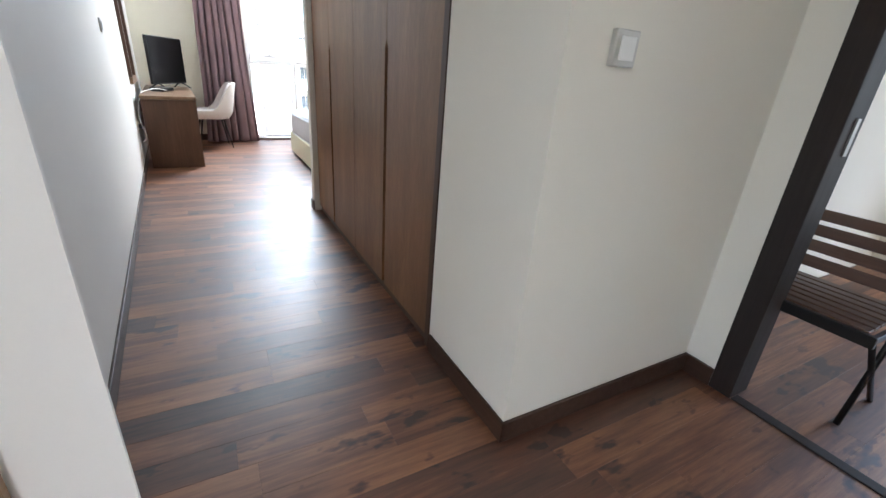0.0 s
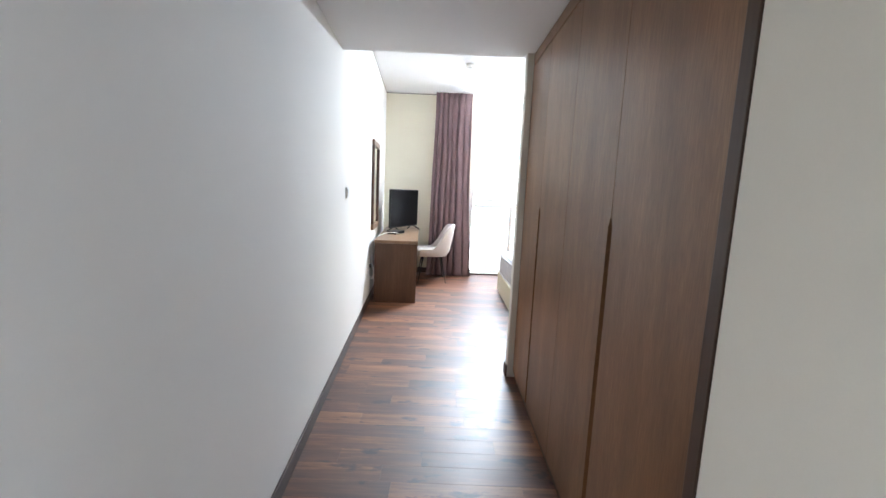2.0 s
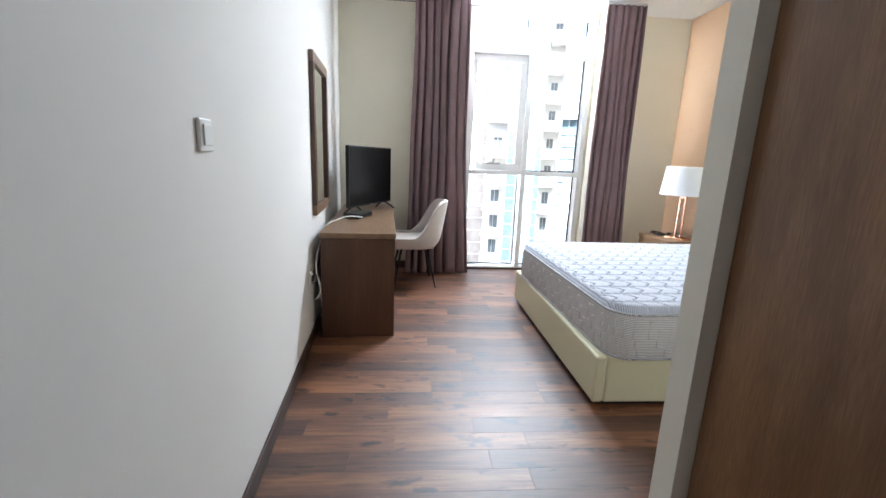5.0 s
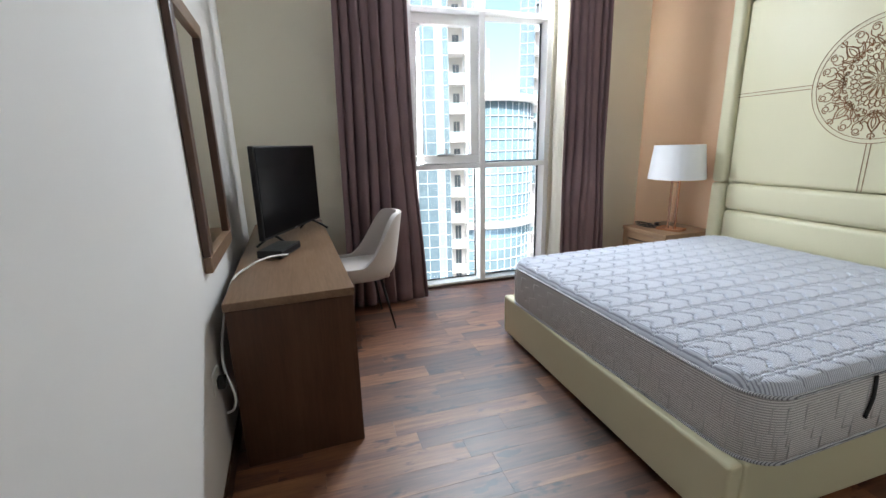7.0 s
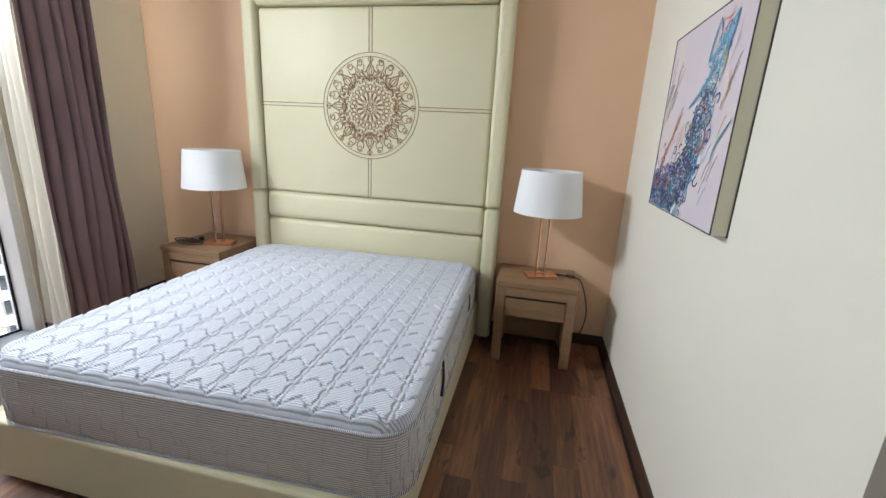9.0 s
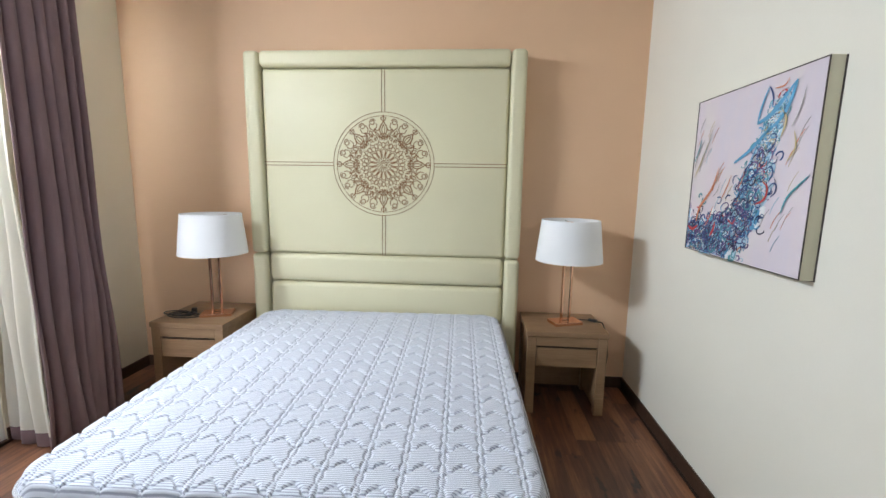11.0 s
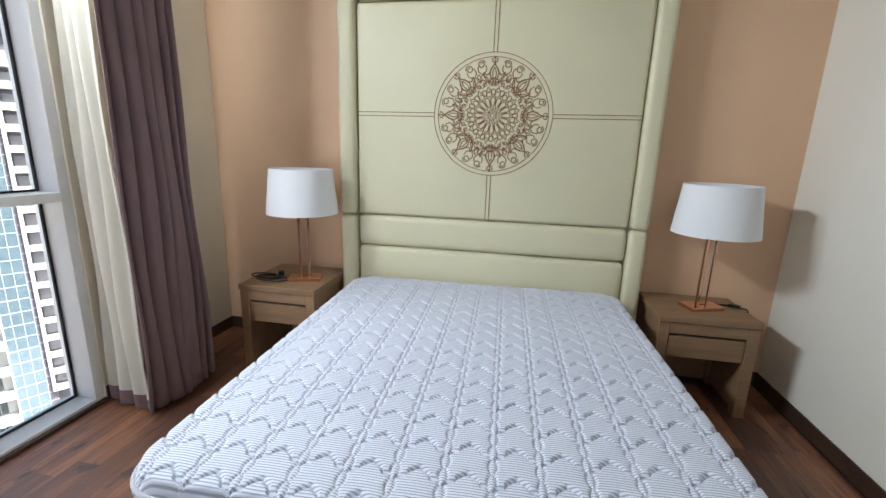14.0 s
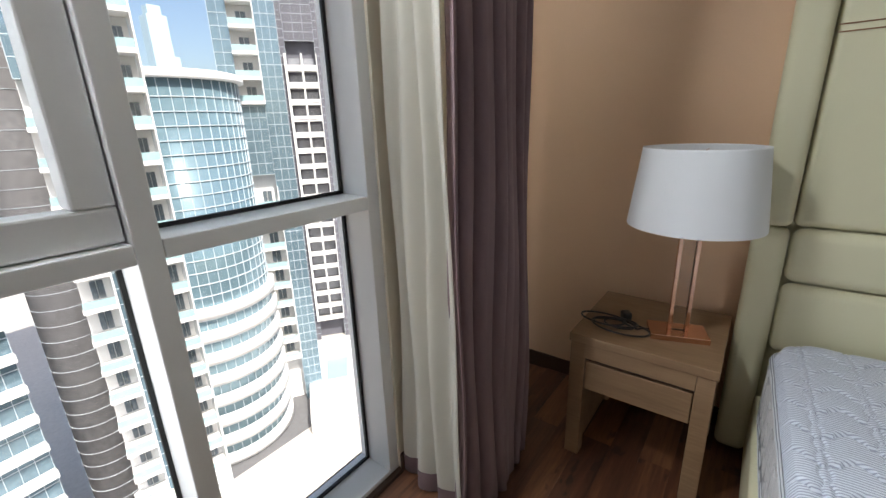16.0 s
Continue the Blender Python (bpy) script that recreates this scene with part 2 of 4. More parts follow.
DESK_SHADED = wood("desk_side_veneer", (0.045, 0.019, 0.009), (0.080, 0.036, 0.018), (0.125, 0.063, 0.033), 0.4, "Z", 0.0, 80.0, 0.12)
STANDWOOD = wood("nightstand_veneer", (0.175, 0.098, 0.048), (0.27, 0.163, 0.087), (0.38, 0.248, 0.143), 0.42, "Y", 0.0, 110.0, 0.15)
# near-black that paints the shade inside slots
SLOT_SHADE = paint("painted_slot_shade", (0.03, 0.02, 0.015), 0.8)
LEATHER = paint("cream_leatherette", (0.695, 0.65, 0.445), 0.48, 0.03, 420.0, 0.18, 0.0, 0.0006)
STITCH = paint("brown_stitching", (0.25, 0.115, 0.042), 0.6, 0.15, 600.0, 0.3)
BLACKFOOT = paint("black_plinth", (0.02, 0.018, 0.016), 0.6)
TICK_TOP = stripes("mattress_ticking", (0.70, 0.725, 0.80), (0.34, 0.36, 0.44), 0.0088, 0)
TICK_SIDE = stripes("mattress_side_ticking", (0.74, 0.71, 0.70), (0.36, 0.34, 0.33), 0.009, 2)
TAPE = stripes("mattress_tape", (0.62, 0.62, 0.64), (0.16, 0.16, 0.18), 0.006, 1)
BLACKSTRAP = cloth("black_webbing", (0.02, 0.02, 0.022), 0.7)
MAUVE = cloth("mauve_curtain_cloth", (0.215, 0.140, 0.147), 0.9, 700.0, 0.14, 0.05)
LINING = thin_cloth("cream_lining_cloth", (0.82, 0.79, 0.71))
ALU = paint("white_aluminium", (0.84, 0.84, 0.83), 0.4, 0.02, 150.0, 0.04, 0.0, 0.0005)
GASKET = paint("black_gasket", (0.015, 0.015, 0.015), 0.6)
GREYMETAL = paint("grey_lever", (0.45, 0.46, 0.46), 0.4, 0.05, 200.0, 0.05, 0.3)
PANE = glass("clear_glass", (1, 1, 1), 0.0, 1.2)
MIRROR = paint("mirror_silver", (0.9, 0.91, 0.9), 0.015, 0.0, 10.0, 0.0, 1.0)
BLACKPLASTIC = paint("black_plastic", (0.012, 0.012, 0.013), 0.35, 0.1, 500.0, 0.1)
SCREEN = paint("black_screen", (0.002, 0.002, 0.0025), 0.3, 0.0, 10.0, 0.0)
SCREEN.node_tree.nodes["Principled BSDF"].inputs["Specular IOR Level"].default_value = 0.12
# grey cloth that paints the shade of the mattress's side seams
SEAM_SHADE = cloth("seam_shade_cloth", (0.53, 0.515, 0.51), 0.9, 700.0, 0.1, 0.1)
WHITEPLASTIC = paint("white_plastic", (0.82, 0.82, 0.80), 0.35, 0.02, 200.0, 0.03)
CHAIRCLOTH = cloth("pale_chair_cloth", (0.66, 0.60, 0.56), 0.8, 800.0, 0.05, 0.3)
DARKMETAL = paint("black_metal", (0.025, 0.024, 0.024), 0.4, 0.1, 200.0, 0.05, 0.6)
SHADE = cloth("white_lampshade_cloth", (0.86, 0.86, 0.87), 0.8, 900.0, 0.02, 0.1)
ROSEGOLD = metal("rose_gold_metal", (0.80, 0.47, 0.32), 0.16)
ACRYLIC = glass("clear_acrylic", (0.98, 0.96, 0.95), 0.02, 1.3)
CANVAS_SIDE = paint("cream_canvas_edge", (0.68, 0.65, 0.50), 0.7, 0.04, 300.0, 0.3)
FRAMEDARK = paint("dark_frame_edge", (0.06, 0.045, 0.04), 0.5)
DOORFRAME = wood("dark_door_frame_wood", (0.009, 0.005, 0.004), (0.016, 0.008, 0.006), (0.028, 0.014, 0.010), 0.65, "Z")

# ---------------------------------------------------------------- structure
LOW, HIGH = 2.29, 2.84


def left_x(y):
    """The long white wall runs a little askew to the rest."""
    return -0.02 - 0.06 * (y - 2.36)


def wall(name, pts, z0, z1, material, label):
    return structure(name, prism(pts, z0, z1), material, label, "wall")


wall("wall_west", [(left_x(1.11), 1.11), (left_x(8.3), 8.3), (left_x(8.3) - 0.2, 8.3), (left_x(1.11) - 0.2, 1.11)], -0.1, HIGH, WALL_WHITE,
     "long smooth white painted wall beside the corridor and desk")
wall("wall_pier", [(0.27, 1.08), (0.265, 1.105), (-0.16, 1.105), (-0.16, 1.08)], -0.1, LOW, WALL_WHITE, "short white painted pier beside the entry")
structure("trim_entry", box(0.03, 1.062, 0.0, 0.155, 1.0795, 2.12, 0.003), STANDWOOD, "light wooden door lining on the entry pier", "trim")
# the opening is added, out of view, to hold the lobby's fill lamp
bm = prism([(-0.1, 1.08), (-0.3, 1.08), (-0.3, 0.6), (-0.1, 0.6)], -0.1, LOW)
prism([(-0.1, -0.4), (-0.3, -0.4), (-0.3, -1.7), (-0.1, -1.7)], -0.1, LOW, bm)
prism([(-0.1, 0.6), (-0.3, 0.6), (-0.3, -0.4), (-0.1, -0.4)], 2.2, LOW, bm)
structure("wall_entry_west", bm, WALL, "unseen cream wall with an added opening for the lobby fill light", "wall")
wall("wall_entry_south", [(-0.1, -1.7), (5.2, -1.7), (5.2, -1.5), (-0.1, -1.5)], -0.1, LOW, WALL, "plain cream wall behind the lobby")
# return wall between lobby and wardrobe
wall("wall_wardrobe_end", [(1.18, 1.37), (2.19, 1.37), (2.19, 1.50), (1.30, 1.50), (1.30, 1.942), (1.18, 1.942)], -0.1, LOW, WALL, "cream painted wall corner beside the wardrobe")
wall("wall_wardrobe_back", [(1.80, 1.50), (1.92, 1.50), (1.92, 4.06), (1.80, 4.06)], -0.1, LOW, WALL, "plain wall behind the wardrobe")
wall("wall_south", [(1.138, 4.092), (3.64, 4.092), (3.64, 4.18), (1.138, 4.18)], -0.1, HIGH, WALL, "cream painted bedroom wall carrying the canvas picture")
wall("wall_east", [(3.44, 4.18), (3.64, 4.18), (3.64, 8.3), (3.44, 8.3)], -0.1, HIGH, PEACH, "peach painted bedroom wall behind the headboard")
wall("wall_north_west", [(left_x(7.94), 7.94), (1.02, 7.94), (1.02, 8.16), (left_x(8.16), 8.16)], -0.1, HIGH, WALL_CREAM, "cream painted wall beside the window")
wall("wall_north_east", [(2.385, 7.94), (3.44, 7.94), (3.44, 8.16), (2.385, 8.16)], -0.1, HIGH, WALL_CREAM, "cream painted wall beside the window")
# doorway to the other room
bm = prism([(2.19, 1.24), (2.31, 1.24), (2.31, 1.50), (2.19, 1.50)], -0.1, LOW)
prism([(2.19, -1.5), (2.31, -1.5), (2.31, 0.16), (2.19, 0.16)], -0.1, LOW, bm)
prism([(2.19, 0.16), (2.31, 0.16), (2.31, 1.24), (2.19, 1.24)], 2.12, LOW, bm)
structure("wall_lobby_east", bm, WALL, "cream painted wall with a doorway to another room", "wall")
# the other room
wall("wall_far_room_north", [(2.31, 1.62), (5.2, 1.62), (5.2, 1.74), (2.31, 1.74)], -0.1, LOW, WALL, "pale wall of the room past the doorway")
bm = prism([(5.0, -1.5), (5.12, -1.5), (5.12, -0.4), (5.0, -0.4)], -0.1, LOW)
prism([(5.0, 0.9), (5.12, 0.9), (5.12, 1.62), (5.0, 1.62)], -0.1, LOW, bm)
prism([(5.0, -0.4), (5.12, -0.4), (5.12, 0.9), (5.0, 0.9)], 2.15, LOW, bm)
structure("wall_far_room_east", bm, WALL, "pale wall with an opening to daylight in the room past the doorway", "wall")

structure("ceiling_bedroom", prism([(-0.6, 4.19), (3.64, 4.19), (3.64, 8.3), (-0.6, 8.3)], HIGH, HIGH + 0.25), CEIL, "smooth white painted bedroom ceiling", "ceiling")
structure("ceiling_corridor", prism([(-0.5, -1.7), (5.2, -1.7), (5.2, 4.06), (1.18, 4.06), (1.18, 4.19), (-0.5, 4.19)], LOW, HIGH + 0.25), CEIL,
          "lower white painted ceiling over corridor and lobby", "ceiling")

# added slab out of view, keeps sun from leaking in past the ceilings
structure("sun_block_slab", box(-4.0, -4.0, HIGH + 0.252, 6.2, 8.28, HIGH + 0.5), WHITEPLASTIC, "unseen slab added over the rooms to block the sun", "ceiling")
# floor: bed of dark joint colour, boards on top
floor = structure("floor", prism([(-0.6, -1.7), (5.2, -1.7), (5.2, 4.06), (3.64, 4.06), (3.64, 8.16), (-0.6, 8.16)], -0.2, -0.004), JOINT,
                  "dark brown wood laminate floor laid across the rooms", "floor")

# skirting boards
def skirting(name, x0, y0, x1, y1, label="dark brown wooden skirting board"):
    d = Vector((x1 - x0, y1 - y0, 0))
    m = Matrix.Translation((x0, y0, 0)) @ Matrix.Rotation(math.atan2(d.y, d.x), 4, "Z")
    b = box(0, 0, 0, d.length, 0.012, 0.085, 0.003, 2, m=m)
    return structure(name, b, SKIRT, label, "skirting")


skirting("baseboard_west", left_x(7.94), 7.94, left_x(1.11), 1.11)
skirting("baseboard_south", 1.138, 4.18, 3.44, 4.18)
skirting("baseboard_corner", 1.138, 4.096, 1.138, 4.192)
skirting("baseboard_east", 3.44, 4.19, 3.44, 7.94)
skirting("baseboard_north", 1.02, 7.94, left_x(7.94), 7.94)
skirting("baseboard_north_east", 3.44, 7.94, 2.385, 7.94)
skirting("baseboard_lobby", 1.18, 1.358, 1.18, 1.93)
skirting("baseboard_lobby_north", 2.19, 1.37, 1.168, 1.37)
skirting("baseboard_door", 2.19, 1.24, 2.19, 1.357)

# narrow strip under the bedroom ceiling, coloured taupe for the shade of a gap
GAP_SHADE = paint("painted_gap_shade", (0.30, 0.27, 0.24), 0.8)
strip = Vector((left_x(7.94) - left_x(4.2), 7.94 - 4.2, 0))
structure("ceiling_shade_west", box(0, -0.003, HIGH - 0.013, strip.length, 0.003, HIGH - 0.002, m=Matrix.Translation((left_x(4.2), 4.2, 0)) @ Matrix.Rotation(math.atan2(strip.y, strip.x), 4, "Z")), GAP_SHADE,
          "thin taupe strip painting the shade of the gap between wall and ceiling", "trim")
structure("ceiling_shade_north", box(left_x(7.94) + 0.01, 7.937, HIGH - 0.013, 1.018, 7.9395, HIGH - 0.002), GAP_SHADE, "thin taupe strip painting the shade of the gap between wall and ceiling", "trim")

# dark door frame to the other room
door = thing("door_1", pose(2.19, 0.16, 0), "dark stained wooden door frame around an open doorway", "door", "", "structure")
jamb = part("jamb", box(-0.006, 0.99, 0, 0.126, 1.08, 2.12, 0.004), DOORFRAME, door)
part("jamb", box(-0.006, 0.0, 0, 0.126, 0.09, 2.12, 0.004), DOORFRAME, door)
part("head", box(-0.006, 0.092, 2.03, 0.126, 0.988, 2.12, 0.004), DOORFRAME, door)
part("threshold", box(0.0, 0.092, -0.004, 0.05, 0.988, 0.006, 0.003), DOORFRAME, door)
part("strike_plate", box(0.06, 0.984, 1.0, 0.085, 0.992, 1.12, 0.001), metal("steel_plate", (0.30, 0.29, 0.28), 0.45), jamb, "small steel strike plate")

# ---------------------------------------------------------------- window
WX0, WXM, WX1, WY, WG = 1.075, 1.70, 2.335, 7.95, 8.08
win = thing("window_1", pose(0, 0, 0), "floor-to-ceiling white aluminium window with six panes", "window", "", "structure")


def bar(name, x0, z0, x1, z1, y0=WY, y1=8.12, b=0.003):
    return part(name, box(x0, y0, z0, x1, y1, z1, b), ALU, win)


bar("frame_side", WX0 - 0.055, 0.0, WX0, HIGH)
bar("frame_side", WX1, 0.0, WX1 + 0.05, HIGH)
bar("mullion", WXM - 0.027, 0.035, WXM + 0.027, HIGH - 0.05)
bar("frame_bottom", WX0 + 0.001, 0.0, WX1 - 0.001, 0.035)
bar("frame_top", WX0 + 0.001, HIGH - 0.05, WX1 - 0.001, HIGH)
for z in (1.11, 2.385):
    bar("transom", WX0 + 0.001, z, WXM - 0.028, z + 0.045, WY - 0.002)
    bar("transom", WXM + 0.028, z, WX1 - 0.001, z + 0.045, WY - 0.002)
# opening sash in the middle left pane
sash = part("sash", box(WX0 + 0.004, 7.975, 1.158, WXM - 0.03, 8.05, 1.235, 0.006), ALU, win)
box(WX0 + 0.004, 7.975, 2.305, WXM - 0.03, 8.05, 2.383, 0.006, bm=(sb := bmesh.new()))
box(WX0 + 0.004, 7.975, 1.236, WX0 + 0.078, 8.05, 2.304, 0.006, bm=sb)
box(WXM - 0.105, 7.975, 1.236, WXM - 0.03, 8.05, 2.304, 0.006, bm=sb)
sash_frame = part("sash_frame", sb, ALU, win)
hb = box(1.27, 7.962, 1.222, 1.43, 7.976, 1.245, 0.005)
box(1.335, 7.935, 1.232, 1.36, 7.965, 1.285, 0.006, bm=hb)
part("window_handle", hb, GREYMETAL, sash_frame, "grey lever handle on the sash")
for x0, x1 in ((WX0, WXM - 0.027), (WXM + 0.027, WX1)):
    for z0, z1 in ((0.035, 1.11), (1.155, 2.385), (2.43, HIGH - 0.05)):
        p = part("pane", box(x0 + 0.002, WG, z0 + 0.002, x1 - 0.002, WG + 0.006, z1 - 0.002), PANE, win)
        p.visible_shadow = False
        g = box(x0 + 0.001, WG - 0.012, z0 + 0.001, x0 + 0.012, WG - 0.001, z1 - 0.001)
        box(x1 - 0.012, WG - 0.012, z0 + 0.001, x1 - 0.001, WG - 0.001, z1 - 0.001, bm=g)
        box(x0 + 0.012, WG - 0.012, z0 + 0.001, x1 - 0.012, WG - 0.001, z0 + 0.012, bm=g)
        part("gasket", g, GASKET, win, "black rubber gasket")
structure("trim_window", box(WX0 - 0.05, 7.925, 0, WX1 + 0.05, 7.949, 0.02, 0.003), SKIRT, "dark wooden trim strip under the window", "trim")

# ---------------------------------------------------------------- built-in wardrobe
ward = thing("wardrobe", pose(1.18, 0, 0), "built-in brown veneer wardrobe with four doors and dark finger slots", "wardrobe")
TOP = 2.205
# carcass coloured near-black so the finger slots look deep in shade
part("carcass", box(0.022, 1.99, 0.0, 0.60, 4.088, 2.285, 0.002), SLOT_SHADE, ward)
part("edge_post", box(-0.004, 1.945, 0.0, 0.022, 1.983, 2.285, 0.002), WARD_DARK, ward, "dark vertical edge strip")
part("top_fascia", box(0.0, 1.986, TOP + 0.012, 0.021, 4.088, 2.285, 0.002), WARD, ward)
part("plinth", box(0.012, 1.986, 0.0, 0.021, 4.088, 0.05, 0.001), WARD_DARK, ward)
SEAMS = [1.986, 2.54, 3.06, 3.60, 4.088]
for i in range(4):
    a, b = SEAMS[i] + 0.0015, SEAMS[i + 1] - 0.0015
    # doors either side of a slot are cut back from 1.285 m down
    cut_lo, cut_hi = i in (1, 3), i in (0, 2)
    pts = [(a, 0.05), (b, 0.05), (b, TOP), (a, TOP)]
    s = 0.017
    if cut_hi:
        pts = [(a, 0.05), (b - s, 0.05), (b - s, 1.255), (b, 1.29), (b, TOP), (a, TOP)]
    if cut_lo:
        pts = [(a + s, 0.05), (b, 0.05), (b, TOP), (a, TOP), (a, 1.29), (a + s, 1.255)]
    bm = bmesh.new()
    f = bm.faces.new([bm.verts.new((0.0, y, z)) for y, z in pts])
    bmesh.ops.recalc_face_normals(bm, faces=bm.faces)
    ex = bmesh.ops.extrude_face_region(bm, geom=[f])
    bmesh.ops.translate(bm, vec=(0.02, 0, 0), verts=[v for v in ex["geom"] if isinstance(v, bmesh.types.BMVert)])
    bmesh.ops.recalc_face_normals(bm, faces=bm.faces)
    part("wardrobe_door", bm, WARD, ward)

# ---------------------------------------------------------------- bed
BX, BY0, BY1 = 1.40, 5.105, 6.815
bed = thing("bed_base", pose(0, 0, 0), "upholstered cream leatherette bed base on the floor", "bed")
part("plinth", box(BX + 0.04, BY0 + 0.04, 0.0, 3.28, BY1 - 0.04, 0.035), BLACKFOOT, bed, "black recessed plinth")
part("side_rail", box(BX + 0.06, BY0, 0.03, 3.285, BY0 + 0.06, 0.295, 0.014, 3), LEATHER, bed)
part("side_rail", box(BX + 0.06, BY1 - 0.06, 0.03, 3.285, BY1, 0.295, 0.014, 3), LEATHER, bed)
part("foot_rail", box(BX, BY0, 0.03, BX + 0.06, BY1, 0.295, 0.014, 3), LEATHER, bed)
part("platform", box(BX + 0.061, BY0 + 0.061, 0.2, 3.28, BY1 - 0.061, 0.285, 0.004), BLACKFOOT, bed)

# mattress: quilted top as relief
mat_ob = thing("mattress", pose(2.348, 5.935, 0.287, 0, 0, 1.8), "bare white quilted mattress with fine grey stripes", "mattress")
ML, MW, MH = 0.92, 0.835, 0.27
COL, ROW = 0.1275, 0.113


def inside_round(x, y, r):
    """Distance in from the rounded outline of the mattress."""
    qx, qy = abs(x) - (ML - r), abs(y) - (MW - r)
    return -(math.hypot(max(qx, 0), max(qy, 0)) + min(max(qx, qy), 0) - r)


def quilt(x, y):
    """Height of the quilting over its seams: bead chains lengthwise, scalloped rows across."""
    c = (y / COL) % 1.0
    d = min(c, 1 - c) * COL
    amp = 0.0012 + 0.0108 * abs(math.sin(math.pi * x / (ROW / 2))) ** 0.8
    if d < amp:
        return 0.010 + 0.009 * max(0.0, 1 - (d / amp) ** 2) ** 0.5
    side = min(1.0, (d - amp) / 0.008)
    s = abs(c - 0.5)
    # each cell ends in a stepped, pointed hat towards the head of the bed
    lobe = 0.013 * math.sin(math.pi * min(1.0, (0.5 - s) / 0.25) * 0.62)
    k = min(1.0, max(0.0, (0.27 - s) / 0.08))
    bow = lobe + 0.017 * k * k * (3 - 2 * k) + 0.018 * max(0.0, 1 - s / 0.19) ** 0.9
    r = ((x - bow) / ROW) % 1.0
    e = min(r, 1 - r) * ROW
    across = min(1.0, e / (0.020 if r < 0.5 else 0.014))
    return 0.0195 * (0.55 + 0.45 * (1 - (1 - side) ** 2) ** 0.6) * (1 - (1 - across) ** 2) ** 0.6 + 0.003 * math.sin(math.pi * c)


bm = bmesh.new()
nx, ny = 560, 540
grid = []
for i in range(nx + 1):
    rowv = []
    for j in range(ny + 1):
        u, v = -1 + 2 * i / nx, -1 + 2 * j / ny
        x, y = u * ML, v * MW
        # draw the square grid into the rounded outline
        r = 0.13
        cx, cy = ML - r, MW - r
        if abs(x) > cx and abs(y) > cy:
            dx, dy = abs(x) - cx, abs(y) - cy
            l, mx = math.hypot(dx, dy), max(dx, dy)
            f = mx / l if l > 0 else 1
            x, y = math.copysign(cx + dx * f, x), math.copysign(cy + dy * f, y)
        e = max(0.0, inside_round(x, y, r))
        z = MH - 0.022 + 0.028 * math.sqrt(max(0.0, 1 - (1 - min(1, e / 0.05)) ** 2)) + quilt(x, y) * min(1.0, e / 0.016)
        rowv.append(bm.verts.new((x, y, z)))
    grid.append(rowv)
for i in range(nx):
    for j in range(ny):
        f = bm.faces.new((grid[i][j], grid[i + 1][j], grid[i + 1][j + 1], grid[i][j + 1]))
        f.smooth = True
part("quilted_top", bm, TICK_TOP, mat_ob)


def outline(off, r=0.13, n=14, step=0.03):
    """Points around the mattress, with their outward normals."""
    pts = []
    for k, (sx, sy) in enumerate(((1, 1), (-1, 1), (-1, -1), (1, -1))):
        for i in range(n + 1):
            a = math.pi / 2 * (k + i / n)
            pts.append((sx * (ML - r) + (r + off) * math.cos(a), sy * (MW - r) + (r + off) * math.sin(a)))
    out = []
    for i, p in enumerate(pts):
        q = pts[(i + 1) % len(pts)]
        l = math.hypot(q[0] - p[0], q[1] - p[1])
        m = max(1, int(l / step))
        out += [(p[0] + (q[0] - p[0]) * t / m, p[1] + (q[1] - p[1]) * t / m) for t in range(m)]
    return out


def around(zs_offs, material, name, label=""):
    bm = bmesh.new()
    rings = [[bm.verts.new((x, y, z)) for x, y in outline(o)] for z, o in zs_offs]
    for p, q in zip(rings, rings[1:]):
        n = len(p)
        for i in range(n):
            bm.faces.new((p[i], p[(i + 1) % n], q[(i + 1) % n], q[i])).smooth = True
    return part(name, bm, material, mat_ob, label)


around([(0.0, -0.012), (0.006, 0.0), (0.03, 0.004), (0.09, 0.008), (0.135, 0.009), (0.18, 0.008), (0.225, 0.004), (MH - 0.022, 0.0)], TICK_SIDE, "mattress_side")
for z in (0.010, MH - 0.020):
    around([(z + 0.0065 * math.sin(a), 0.004 + 0.0065 * math.cos(a)) for a in [2 * math.pi * k / 8 for k in range(9)]], TAPE, "edge_piping", "rounded grey edge piping")
# stepped quilting lines on the sides: ridges, coloured for the shade in seam grooves
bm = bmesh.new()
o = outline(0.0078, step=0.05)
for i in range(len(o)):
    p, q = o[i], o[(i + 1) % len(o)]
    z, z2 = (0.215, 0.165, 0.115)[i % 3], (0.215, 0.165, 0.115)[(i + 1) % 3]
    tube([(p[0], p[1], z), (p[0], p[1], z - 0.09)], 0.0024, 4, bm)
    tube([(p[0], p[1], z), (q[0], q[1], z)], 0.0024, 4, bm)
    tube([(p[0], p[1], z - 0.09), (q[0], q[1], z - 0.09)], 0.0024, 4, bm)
tagged(part("side_quilting", bm, SEAM_SHADE, mat_ob), kind="stuff")
part("handle_strap", tube(smooth_line([(-0.405, -MW - 0.008, 0.245), (-0.415, -MW - 0.016, 0.17), (-0.43, -MW - 0.014, 0.09)]), 0.006, 6), BLACKSTRAP, mat_ob, "black webbing handle")
part("handle_strap", tube(smooth_line([(0.45, -MW - 0.008, 0.225), (0.447, -MW - 0.016, 0.17), (0.44, -MW - 0.010, 0.12)]), 0.004, 6), BLACKSTRAP, mat_ob, "black webbing handle")

part("label_tag", box(-0.03, -MW - 0.0125, 0.145, 0.015, -MW - 0.0085, 0.165, 0.001), GREYMETAL, mat_ob, "small grey woven label")

# ---------------------------------------------------------------- headboard
HX, HC = 3.29, 5.957
hb_ob = thing("headboard", pose(0, 0, 0), "tall cream leatherette headboard with a brown stitched medallion", "headboard")
